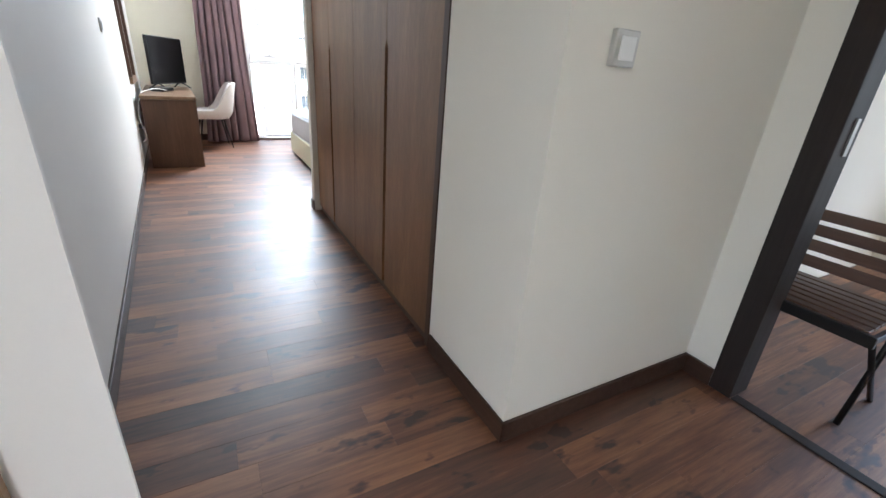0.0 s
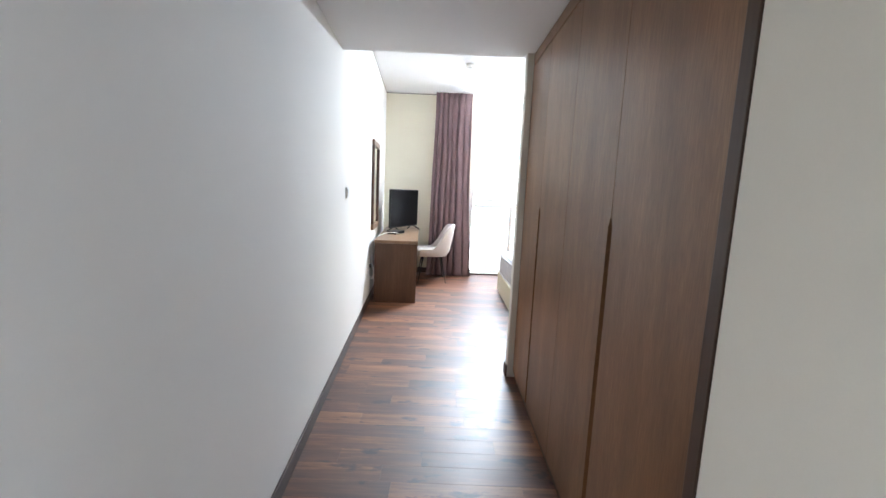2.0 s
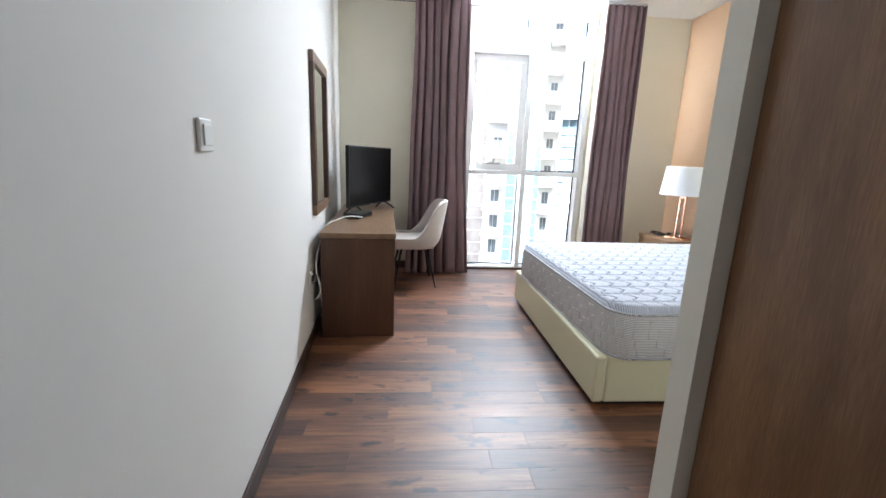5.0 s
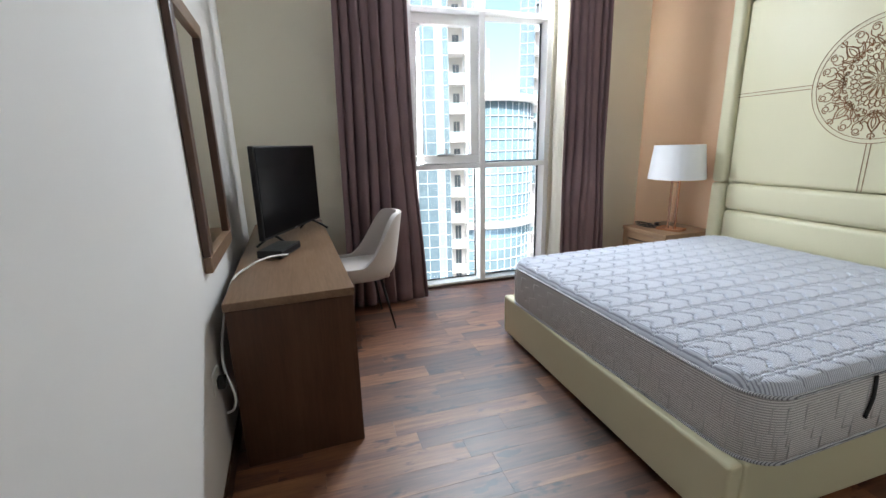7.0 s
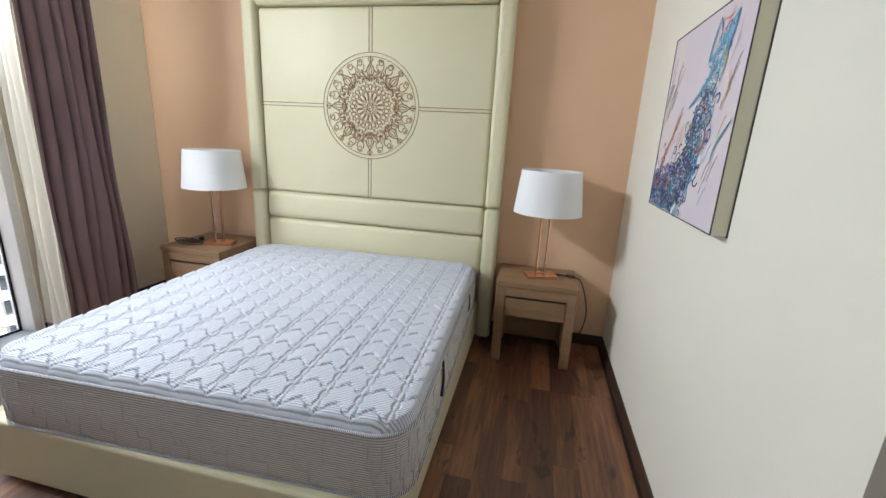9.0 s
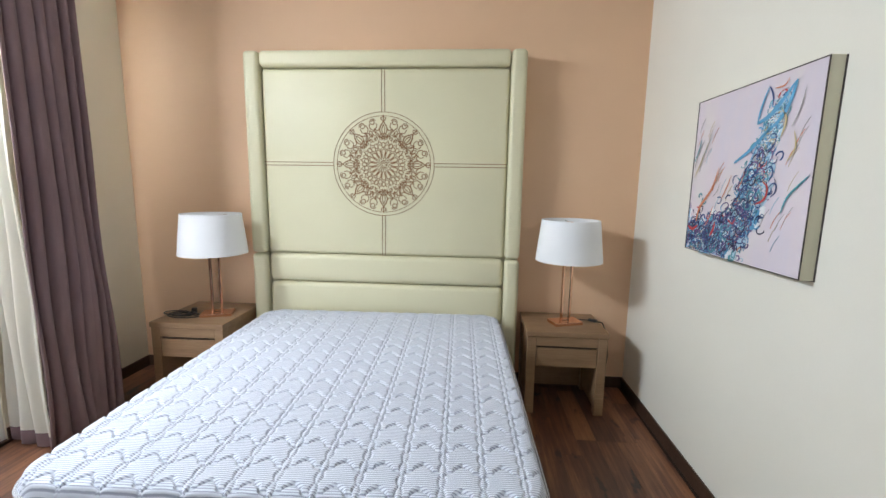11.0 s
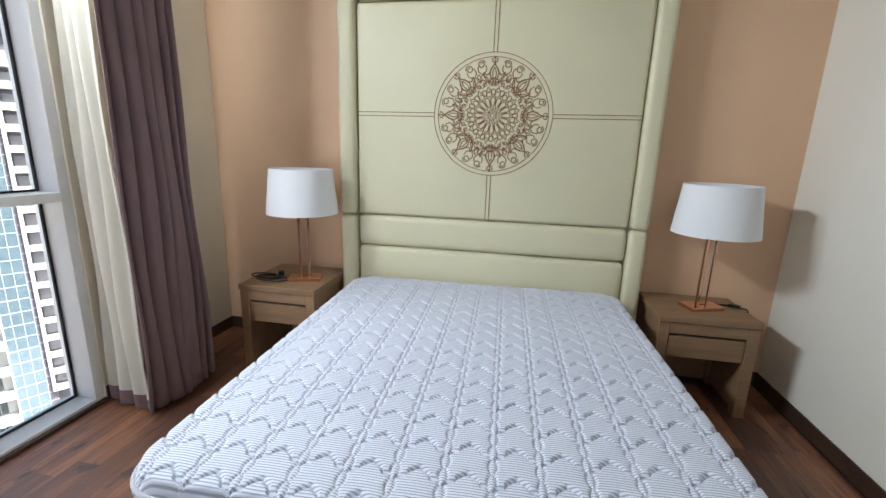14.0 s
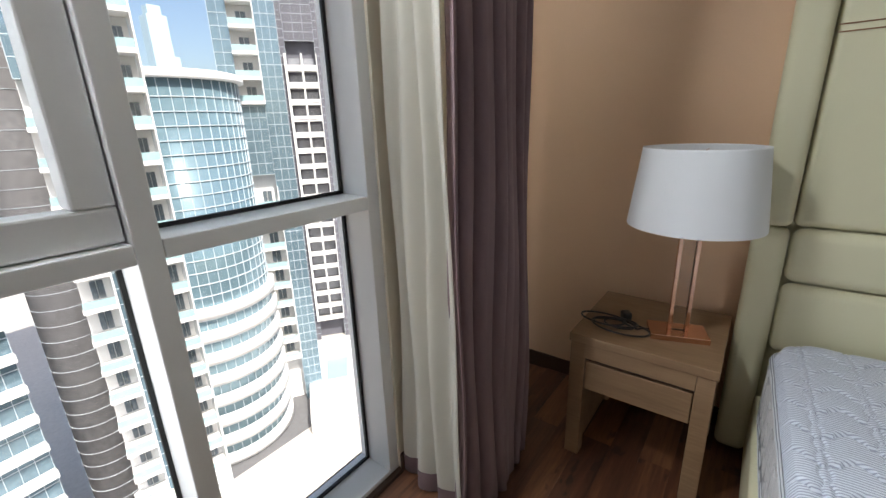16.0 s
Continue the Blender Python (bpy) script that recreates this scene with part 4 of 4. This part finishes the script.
pic = thing("canvas_picture", pose(1.84, 4.18, 1.187), "square abstract canvas in pinks and blues on the wall", "picture")
PW, PH = 0.767, 0.72
m, nt, bs = nodes_of("canvas_ground")
co = nt.nodes.new("ShaderNodeTexCoord").outputs["Object"]
nz = noise_at(nt, scaled(nt, co, (1, 1, 0.6)), 5.0, 4)
nt.links.new(ramp(nt, nz, [(0.3, (0.66, 0.61, 0.70)), (0.5, (0.71, 0.625, 0.68)), (0.7, (0.73, 0.67, 0.66))]), bs.inputs["Base Color"])
bs.inputs["Roughness"].default_value = 0.5
bump(nt, bs, noise_at(nt, co, 900.0, 2), 0.2, 0.0006)
part("canvas", box(0.004, 0.006, 0.004, PW - 0.004, 0.05, PH - 0.004), m, pic)
fr = box(0, 0.001, 0, PW, 0.048, 0.0035)
box(0, 0.001, PH - 0.0035, PW, 0.048, PH, bm=fr)
box(0, 0.001, 0.0036, 0.0035, 0.048, PH - 0.0036, bm=fr)
box(PW - 0.0035, 0.001, 0.0036, PW, 0.048, PH - 0.0036, bm=fr)
part("canvas_edge", fr, CANVAS_SIDE, pic, "cream canvas sides")
fr = box(-0.003, 0.0, -0.003, PW + 0.003, 0.004, 0.0)
box(-0.003, 0.0, 0.0, 0.0, 0.004, PH, bm=fr)
for a in ((-0.001, 0.0, PW + 0.001, 0.003), (-0.001, PH - 0.003, PW + 0.001, PH), (-0.001, 0.0, 0.002, PH), (PW - 0.002, 0.0, PW + 0.001, PH)):
    box(a[0], 0.0482, a[1], a[2], 0.052, a[3], bm=fr)
part("frame_edge", fr, FRAMEDARK, pic, "thin dark frame edge")

# the strokes: u runs from the window side of the picture, v up, both 0 to 1
rnd = random.Random(11)
on_canvas = lambda u, v, h: (PW * (1 - u), 0.0503 + 0.0012 * h, PH * v)
INK = {"deep_blue": (0.03, 0.07, 0.22), "sky_blue": (0.12, 0.36, 0.58), "pale_blue": (0.42, 0.60, 0.72), "ink": (0.03, 0.03, 0.09),
       "violet": (0.16, 0.09, 0.24), "red": (0.55, 0.05, 0.05), "orange": (0.66, 0.24, 0.12), "ochre": (0.58, 0.46, 0.26), "grey": (0.42, 0.38, 0.38), "white": (0.82, 0.84, 0.88), "teal": (0.08, 0.30, 0.36)}
strokes = {k: bmesh.new() for k in INK}


def spine(t):
    """The sweep of the letters from lower far corner up to the tip."""
    a, b, c, d = (0.02, 0.10), (0.66, -0.02), (0.60, 0.46), (0.75, 0.84)
    return tuple((1 - t) ** 3 * a[i] + 3 * (1 - t) ** 2 * t * b[i] + 3 * (1 - t) * t * t * c[i] + t ** 3 * d[i] for i in (0, 1))


def in_canvas(pts):
    return [(min(0.985, max(0.015, x)), min(0.985, max(0.015, y))) for x, y in pts]


# broad pale washes under the letters
for i in range(130):
    t = rnd.random() ** 1.1
    x, y = spine(t)
    w = 0.085 * (1 - t) + 0.02
    x, y = x + rnd.gauss(0, w), y + rnd.gauss(0, w * 0.6)
    key = rnd.choices(["pale_blue", "sky_blue", "white", "violet", "teal"], [6, 3, 2, 1.0, 1.5])[0]
    pts = curve2([(x - 0.03, y - 0.05), (x + rnd.uniform(-0.02, 0.02), y), (x + 0.02, y + 0.06)], 4)
    ribbon(strokes[key], in_canvas(pts), rnd.uniform(0.02, 0.045), lambda u, v, h, q=i: on_canvas(u, v, 0.25 * h + 0.0012 * q))
for i in range(1500):
    t = rnd.random() ** 1.35
    x, y = spine(t)
    w = 0.085 * (1 - t) + 0.020
    x, y = x + rnd.gauss(0, w), y + rnd.gauss(0, w * 0.8) + 0.02
    key = rnd.choices(list(INK), [10, 7, 5, 8, 7, 1.0, 0.4, 0.6, 0.6, 3, 4] if t < 0.55 else [4, 7, 9, 1, 1, 0.5, 0.4, 2, 4, 5, 6])[0]
    r, a0 = rnd.uniform(0.008, 0.024), rnd.uniform(0, 6.28)
    pts = [(x + r * (1 + 0.5 * k / 8) * math.cos(a0 + k * 0.55), y + r * (1.3 - 0.5 * k / 8) * math.sin(a0 + k * 0.55)) for k in range(rnd.randint(4, 10))]
    ribbon(strokes[key], in_canvas(pts), rnd.uniform(0.004, 0.010), lambda u, v, h, q=i: on_canvas(u, v, h + 0.25 + 0.0006 * q))
def brush(key, pts, w, lift=0.5):
    """A stroke that swells and runs out to a point."""
    line = in_canvas(curve2(pts, 10))
    n = len(line) - 1
    bm, rows = strokes[key], []
    for i, (x, y) in enumerate(line):
        p, q = line[max(0, i - 1)], line[min(n, i + 1)]
        dx, dy = q[0] - p[0], q[1] - p[1]
        l = math.hypot(dx, dy) or 1e-6
        h = w / 2 * max(0.04, math.sin(math.pi * min(1.0, 0.10 + 0.9 * i / n)) ** 0.7)
        rows.append((bm.verts.new(on_canvas(x - dy / l * h, y + dx / l * h, lift)), bm.verts.new(on_canvas(x + dy / l * h, y - dx / l * h, lift))))
    for a, b in zip(rows, rows[1:]):
        bm.faces.new((a[0], a[1], b[1], b[0]))


STROKES = (("sky_blue", [(0.44, 0.57), (0.56, 0.63), (0.68, 0.72), (0.71, 0.75)], 0.034), ("sky_blue", [(0.60, 0.77), (0.69, 0.80), (0.76, 0.86), (0.84, 0.94)], 0.040),
           ("sky_blue", [(0.60, 0.77), (0.62, 0.86), (0.66, 0.95)], 0.022), ("deep_blue", [(0.66, 0.95), (0.69, 0.90), (0.70, 0.84)], 0.014), ("sky_blue", [(0.84, 0.94), (0.81, 0.84), (0.76, 0.77), (0.66, 0.70)], 0.034),
           ("orange", [(0.11, 0.20), (0.14, 0.30), (0.25, 0.42), (0.30, 0.55)], 0.030), ("teal", [(0.84, 0.30), (0.87, 0.38), (0.93, 0.44), (0.99, 0.49)], 0.018), ("orange", [(0.36, 0.36), (0.40, 0.43), (0.43, 0.50)], 0.012),
           ("orange", [(0.50, 0.42), (0.53, 0.47), (0.54, 0.54)], 0.010), ("grey", [(0.27, 0.37), (0.31, 0.41), (0.33, 0.46)], 0.010), ("orange", [(0.22, 0.18), (0.26, 0.25), (0.28, 0.31)], 0.012),
           ("red", [(0.02, 0.16), (0.08, 0.145), (0.14, 0.18)], 0.030), ("red", [(0.28, 0.12), (0.31, 0.17), (0.32, 0.22)], 0.026), ("red", [(0.66, 0.34), (0.72, 0.37), (0.73, 0.43), (0.69, 0.46)], 0.020), ("red", [(0.44, 0.24), (0.49, 0.22), (0.51, 0.26)], 0.014),
           ("grey", [(0.03, 0.56), (0.06, 0.66), (0.12, 0.74)], 0.020), ("teal", [(0.02, 0.60), (0.06, 0.68), (0.08, 0.75)], 0.018), ("ochre", [(0.04, 0.50), (0.10, 0.60), (0.15, 0.70)], 0.016), ("grey", [(0.10, 0.62), (0.16, 0.70), (0.20, 0.80)], 0.010),
           ("ochre", [(0.78, 0.68), (0.80, 0.76), (0.76, 0.82)], 0.020), ("orange", [(0.70, 0.93), (0.76, 0.93), (0.79, 0.96)], 0.012), ("grey", [(0.84, 0.72), (0.88, 0.80), (0.90, 0.90)], 0.010), ("ochre", [(0.84, 0.56), (0.88, 0.62), (0.86, 0.70)], 0.016))
for key, pts, w in STROKES:
    brush(key, pts, w * 0.7, 2.6)
# dark knotted letters in the lower sweep
for i in range(200):
    t = rnd.random() ** 1.5 * 0.8
    x, y = spine(t)
    x, y = x + rnd.gauss(0, 0.06), y + rnd.gauss(0, 0.045) + 0.02
    r, a0 = rnd.uniform(0.02, 0.045), rnd.uniform(0, 6.28)
    brush(rnd.choice(["ink", "ink", "deep_blue", "deep_blue", "violet", "teal"]), [(x + r * math.cos(a0 + k), y + r * math.sin(a0 + 1.2 * k)) for k in range(rnd.randint(3, 5))], rnd.uniform(0.005, 0.012), 2.25 + 0.0005 * i)
for i in range(34):
    x, y = rnd.choice([(0.1, 0.66), (0.85, 0.62), (0.3, 0.38), (0.8, 0.25)])
    x, y = x + rnd.gauss(0, 0.05), y + rnd.gauss(0, 0.09)
    ribbon(strokes[rnd.choice(["grey", "ochre", "orange", "pale_blue"])], in_canvas(curve2([(x, y), (x + 0.02, y + 0.05), (x + 0.05, y + 0.09)], 4)), rnd.uniform(0.001, 0.0035), on_canvas)
for key, bm in strokes.items():
    tagged(part("paint_layer", bm, paint("oil_" + key, INK[key], 0.5, 0.25, 40.0, 0.3), pic), kind="stuff")

# ---------------------------------------------------------------- switches and ceiling fittings
def wall_switch(m, label, depth, plate_material):
    ob = thing("light_switch", m, label, "switch")
    plate = part("plate", box(-0.041, 0, -0.043, 0.041, depth, 0.043, 0.004), plate_material, ob)
    part("rocker", box(-0.026, depth + 0.0002, -0.028, 0.026, depth + 0.005, 0.028, 0.002), WHITEPLASTIC, plate, "white rocker")
    return ob


wall_switch(pose(1.366, 1.37, 1.25, 0, 0, 180), "square light switch with a white rocker on the lobby wall", 0.020, metal("satin_switch_plate", (0.62, 0.61, 0.59), 0.35))
wall_switch(Matrix.Translation((left_x(4.39), 4.39, 1.305)) @ Matrix.Rotation(-math.pi / 2 + MT, 4, "Z"), "small white light switch on the long wall", 0.011, WHITEPLASTIC)

det = thing("smoke_detector", pose(0.86, 6.32, HIGH), "round white smoke detector on the ceiling", "detector")
part("base", lathe([(0.055, -0.012), (0.058, -0.004), (0.058, 0.0)], 28), WHITEPLASTIC, det)
part("body", lathe([(0.028, -0.052), (0.042, -0.046), (0.046, -0.03), (0.046, -0.0125)], 28), WHITEPLASTIC, det)
for x, y in ((0.82, 7.40), (1.70, 6.25)):
    sp = thing("sprinkler", pose(x, y, HIGH), "small white ceiling sprinkler", "sprinkler", "ceiling sprinklers")
    part("rose", lathe([(0.030, -0.006), (0.038, 0.0)], 24), WHITEPLASTIC, sp)
    part("head", lathe([(0.016, -0.030), (0.016, -0.028), (0.006, -0.026), (0.008, -0.0065)], 16), GREYMETAL, sp)

# ---------------------------------------------------------------- folding chair past the doorway
DARKSLAT = wood("dark_slat_wood", (0.05, 0.022, 0.015), (0.10, 0.05, 0.032), (0.17, 0.09, 0.06), 0.4, "Y")
fc = thing("folding_chair", pose(2.31, 0.87, 0), "slatted dark wooden folding chair with black metal legs", "chair")
for i in range(7):
    part("seat_slat", box(0.012 + 0.05 * i, 0.03, 0.435 + 0.002 * i, 0.056 + 0.05 * i, 0.45, 0.450 + 0.002 * i, 0.003), DARKSLAT, fc)
part("seat_frame", box(-0.012, 0.0, 0.40, 0.01, 0.48, 0.445, 0.003), DARKMETAL, fc)
for y in (0.005, 0.455):
    part("side_bar", box(0.011, y, 0.405, 0.38, y + 0.02, 0.432, 0.003), DARKMETAL, fc)
    part("back_leg", tube([(0.14, y + 0.01, 0.0), (0.27, y + 0.01, 0.42), (0.41, y + 0.01, 0.76)], 0.011, 8), DARKMETAL, fc)
    part("front_leg", tube([(0.46, y + 0.01, 0.0), (0.02, y + 0.01, 0.42)], 0.011, 8), DARKMETAL, fc)
for i in range(4):
    z = 0.51 + 0.062 * i
    part("back_slat", box(0.0, 0.02, 0.0, 0.014, 0.46, 0.048, 0.003, m=Matrix.Translation((0.305 + 0.025 * i, 0, z)) @ Matrix.Rotation(radians(21), 4, "Y")), DARKSLAT, fc)

# ---------------------------------------------------------------- the city outside
WHITEFAC = paint("white_render", (0.80, 0.79, 0.77), 0.8, 0.04, 3.0, 0.1)
# blue curtain glass, coloured slightly paler for haze
HAZEGLASS = paint("haze_paled_curtain_glass", (0.19, 0.29, 0.34), 0.12, 0.15, 0.8, 0.02, 0.35)
BLUEGLASS = paint("blue_curtain_glass", (0.17, 0.25, 0.30), 0.12, 0.2, 0.8, 0.02, 0.35)
PALEGLASS = paint("pale_curtain_glass", (0.40, 0.60, 0.66), 0.10, 0.1, 0.8, 0.02, 0.35)
# dark window glass with its base colour raised for haze
DARKPANE = paint("haze_lightened_window_glass", (0.12, 0.145, 0.165), 0.1, 0.2, 2.0, 0.02)
GREYPANE = paint("grey_window_glass", (0.30, 0.31, 0.34), 0.15, 0.2, 2.0, 0.02)
TEALGLASS = paint("green_balustrade_glass", (0.35, 0.52, 0.54), 0.15, 0.1, 2.0, 0.02)
BROWNFAC = paint("slate_cladding", (0.125, 0.125, 0.15), 0.5, 0.12, 2.0, 0.1)
FINGREY = paint("slate_grey_cladding", (0.14, 0.137, 0.14), 0.75, 0.25, 0.8, 0.1)
GRIDWHITE = paint("pale_mullions", (0.60, 0.66, 0.70), 0.5, 0.03, 3.0, 0.05)
PAVE = paint("pale_paving", (0.55, 0.52, 0.48), 0.8, 0.12, 0.05, 0.1)
ROADM = paint("asphalt", (0.16, 0.16, 0.165), 0.85, 0.15, 0.2, 0.1)
# air haze is put into the base colour of the far towers
HAZE = paint("haze_painted_towers", (0.42, 0.55, 0.62), 0.7, 0.08, 0.2, 0.05)
EYE_OUT = (1.2, 7.0, 1.4)
GROUND = -46.0

structure("ground", box(-3000, 12, GROUND - 1, 3000, 4000, GROUND), PAVE, "pale paved city ground far below", "ground")


def at(az, dist):
    """A place at an azimuth (degrees right of the window's outward direction) and distance."""
    az = radians(az + 1.1)
    return EYE_OUT[0] + dist * math.sin(az), EYE_OUT[1] + dist * math.cos(az)


def grid_wall(ob, u, w, z0, z1, mat, back, floor_h, pitch):
    """A stretch of curtain wall: glass and its raised mullions."""
    part("glass_wall", box(u + 0.02, back, z0, u + w - 0.02, 1.58, z1), mat, ob)
    bm = bmesh.new()
    cols = max(1, round(w / pitch))
    for i in range(cols + 1):
        a = u + w * i / cols
        box(a - 0.02, back - 0.07, z0, a + 0.02, back - 0.003, z1, bm=bm)
    for k in range(int((z1 - z0) / floor_h * 2) + 1):
        z = z0 + k * floor_h / 2
        box(u, back - 0.06, z - 0.028, u + w, back - 0.004, z + 0.028, bm=bm)
    tagged(part("mullion_grid", bm, GRIDWHITE, ob), kind="stuff")


def repeat(ob, protos, z0, z1, floor_h):
    """The same storey pieces at every floor."""
    for k in range(int((z1 - z0) / floor_h)):
        for src in protos:
            if k == 0:
                src.location.z = z0
            else:
                o = new(src.name.split(".")[0], src.data)
                o.parent, o.location.z = ob, z0 + k * floor_h


def tower(name, az, dist, turn, sections, z0, z1, floor_h, label, depth=16.0):
    """A tower whose front starts at az and runs right; sections of (width, [(kind, from, to)])."""
    x, y = at(az, dist)
    ob = thing(name, Matrix.Translation((x, y, 0)) @ Matrix.Rotation(radians(-turn), 4, "Z"), label, "building", "towers outside the window")
    total = sum(w for w, k in sections)
    part("roof", box(-0.3, -0.3, z1, total + 0.3, depth, z1 + 1.0), WHITEFAC, ob)
    part("wall", box(0, 1.6, z0, total, depth, z1), WHITEFAC if sections[0][1][0][0] != "brown" else BROWNFAC, ob)
    u = 0.0
    for w, stack in sections:
        for kind, a, b in stack:
            if kind in ("glass", "pale", "brown"):
                mat = {"glass": BLUEGLASS, "pale": PALEGLASS, "brown": BROWNFAC}[kind]
                grid_wall(ob, u, w, a, b, mat, 0.5 if kind == "pale" else 0.0, floor_h, 1.1 if kind != "brown" else 1.8)
            elif kind == "bands":
                grid_wall(ob, u, w, a, b, BLUEGLASS, 0.0, floor_h, 1.1)
                repeat(ob, [part("balcony", box(u + 0.1, -1.0, 0, u + w, -0.12, 0.75), WHITEFAC, ob)], a + 1.0, b, floor_h)
            else:
                bm = box(u - 0.02, -0.9, 0, u + w + 0.02, 1.58, 0.42 if kind == "balcony" else 0.3)
                if kind == "rail":
                    box(u - 0.45, -0.9, 0, u - 0.021, 1.58, floor_h, bm=bm)
                    box(u + w * 0.48, -0.9, 1.0, u + w * 0.54, 1.58, floor_h, bm=bm)
                box(u + w + 0.021, -0.9, 0, u + w + 0.15, 1.58, floor_h, bm=bm)
                s1 = part("balcony", bm, WHITEFAC, ob)
                s2 = part("balustrade", box(u + 0.05, -0.86, 0.43, u + w - 0.02, -0.80, 1.2 if kind == "balcony" else 1.05), TEALGLASS if kind == "balcony" else WHITEFAC, ob)
                a0, a1 = (0.34, 0.74) if kind == "balcony" else (0.04, 0.96)
                bm = box(u + w * a0, 1.50, 0.6, u + w * 0.52, 1.59, 2.5)
                box(u + w * 0.54, 1.50, 0.6, u + w * a1, 1.59, 2.5, bm=bm)
                s3 = part("window", bm, DARKPANE if kind == "balcony" else GREYPANE, ob)
                repeat(ob, [s1, s2, s3], a, b, floor_h)
        u += w
    return ob


def round_tower(name, az, dist, radius, z0, z1, floor_h, label, core, bands, upright=True, line=0.10, step=0.5):
    """A round tower: core, thin floor lines all the way up, and bright bands of (height, depth)."""
    x, y = at(az, dist)
    ob = thing(name, Matrix.Translation((x, y, 0)), label, "building", "towers outside the window")
    part("core", lathe([(radius, z0), (radius, z1)], 96), core, ob)
    repeat(ob, [part("floor_line", lathe([(radius + 0.02, 0), (radius + 0.02 + line, 0), (radius + 0.02 + line, line), (radius + 0.02, line)], 72, cap=False), GRIDWHITE, ob)], z0, z1, floor_h * step)
    for z, h in bands:
        part("floor_band", lathe([(radius + 0.02, z), (radius + 0.8, z), (radius + 0.8, z + h), (radius + 0.02, z + h)], 72, cap=False), WHITEFAC, ob)
    bm = bmesh.new() if upright else None
    m = max(24, int(2 * math.pi * radius / 1.2))
    for k in range(m if upright else 0):
        a = 2 * math.pi * k / m
        box(-0.03, -0.03, z0, 0.06, 0.03, z1, bm=bm, m=Matrix.Rotation(a, 4, "Z") @ Matrix.Translation((radius + 0.02, 0, 0)))
    if upright:
        tagged(part("mullion_grid", bm, GRIDWHITE, ob), kind="stuff")
    part("roof", lathe([(radius + 0.2, z1), (radius + 0.2, z1 + 1)], 64), WHITEFAC, ob)
    return ob


G = GROUND
tower("apartment_tower", -15.5, 53, -6, [(12.0, [("glass", G, 55)]), (4.7, [("bands", G, 0.6), ("balcony", 0.6, 55)])], G, 55, 3.3, "white and blue glass apartment tower with long balconies")
tower("glass_tower", 8.7, 50, 13, [(2.6, [("balcony", G + 8, 5.8), ("glass", 5.8, 55)]), (2.6, [("glass", G + 8, 55)]), (0.9, [("pale", G + 8, 55)]), (0.7, [("glass", G + 8, 55)]), (1.9, [("balcony", G + 8, 55)])],
      G + 8, 55, 3.3, "tall glass tower with white balcony columns", 9.0)
structure("podium", prism([(at(8.2, 48)), (at(19.0, 47)), (at(19.0, 70)), (at(8.2, 62))], G, G + 8), WHITEFAC, "white podium under the glass tower", "building")
round_tower("finned_tower", 7.4, 54.5, 2.5, G, 40, 3.3, "rounded slate grey tower flank wrapped in thin pale lines", FINGREY, [], False, 0.035, 0.5)
round_tower("curved_tower", 20.0, 69, 9.3, G, 7.3, 3.3, "curved glass tower with bright white floor bands", HAZEGLASS,
            [(7.2, 0.55), (-11.2, 0.9)] + [(-22.5 - 3.3 * k, 1.5) for k in range(8)])
tower("slim_tower", 25.9, 70, 30, [(2.3, [("glass", 0, 55)]), (3.2, [("balcony", -37, -5.5), ("glass", -5.4, 4.6), ("balcony", 4.7, 22), ("glass", 22, 55)]), (3.0, [("glass", G, 55)])], G, 55, 3.3, "slim glass tower with a white balcony column")
tower("dark_tower", 32.1, 92, 36, [(2.2, [("brown", G, 60)]), (5.4, [("rail", G + 5, 17), ("brown", 17.1, 60)]), (12.0, [("brown", G, 60)])], G, 60, 3.1, "grey brown tower with white railed balconies")
structure("podium_terrace", prism([at(30.5, 60), at(37.5, 62), at(38.5, 84), at(31.5, 84)], G, G + 3), WHITEFAC, "sunlit white terrace between the towers", "building")
structure("pool", prism([at(33.5, 70), at(36.5, 70), at(36.8, 77), at(33.8, 77)], G + 3.01, G + 3.05), PALEGLASS, "small pale blue pool on the terrace", "water")
structure("road", box(-60, 60, GROUND + 0.01, 120, 72, GROUND + 0.06), ROADM, "grey asphalt street far below between the towers", "road")
rnd = random.Random(5)
for i in range(26):
    az, d = rnd.uniform(-14, 42), rnd.uniform(420, 900)
    x, y = at(az, d)
    w, h = rnd.uniform(16, 34), rnd.uniform(10, 95)
    t = thing("distant_tower", pose(x, y, GROUND), "far tower painted pale blue for haze", "building", "distant towers")
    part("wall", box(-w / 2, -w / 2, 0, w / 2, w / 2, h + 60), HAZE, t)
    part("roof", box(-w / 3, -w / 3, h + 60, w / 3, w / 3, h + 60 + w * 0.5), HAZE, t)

# ---------------------------------------------------------------- floor boards
plank_meshes = {}


def plank(x0, x1, y0, y1):
    key = (round(x1 - x0, 3), round(y1 - y0, 3))
    if key not in plank_meshes:
        b = box(0, 0.0001, -0.0038, key[0] - 0.0003, key[1] - 0.0002, 0.0, 0.0004, 1)
        me = bpy.data.meshes.new("floor_board")
        b.to_mesh(me)
        b.free()
        me.materials.append(FLOORWOOD)
        plank_meshes[key] = me
    o = new("floor_board", plank_meshes[key])
    o.parent = floor
    o.location = (x0, y0, 0)


PLW = 0.118
LENGTHS = (0.42, 0.61, 0.80, 1.18)
rnd = random.Random(2)
y = 4.326 - PLW * 51
while y < 7.94:
    y1 = min(y + PLW, 7.94)
    lo = -0.45
    hi = 3.44 if y > 4.1 else (1.9 if y > 1.7 else 5.0)
    x = lo - rnd.choice(LENGTHS) * 0.5
    while x < hi:
        l = rnd.choice(LENGTHS)
        a, b = max(x, lo), min(x + l, hi)
        if b - a > 0.05:
            plank(a, b, y, y1)
        x += l
    y += PLW
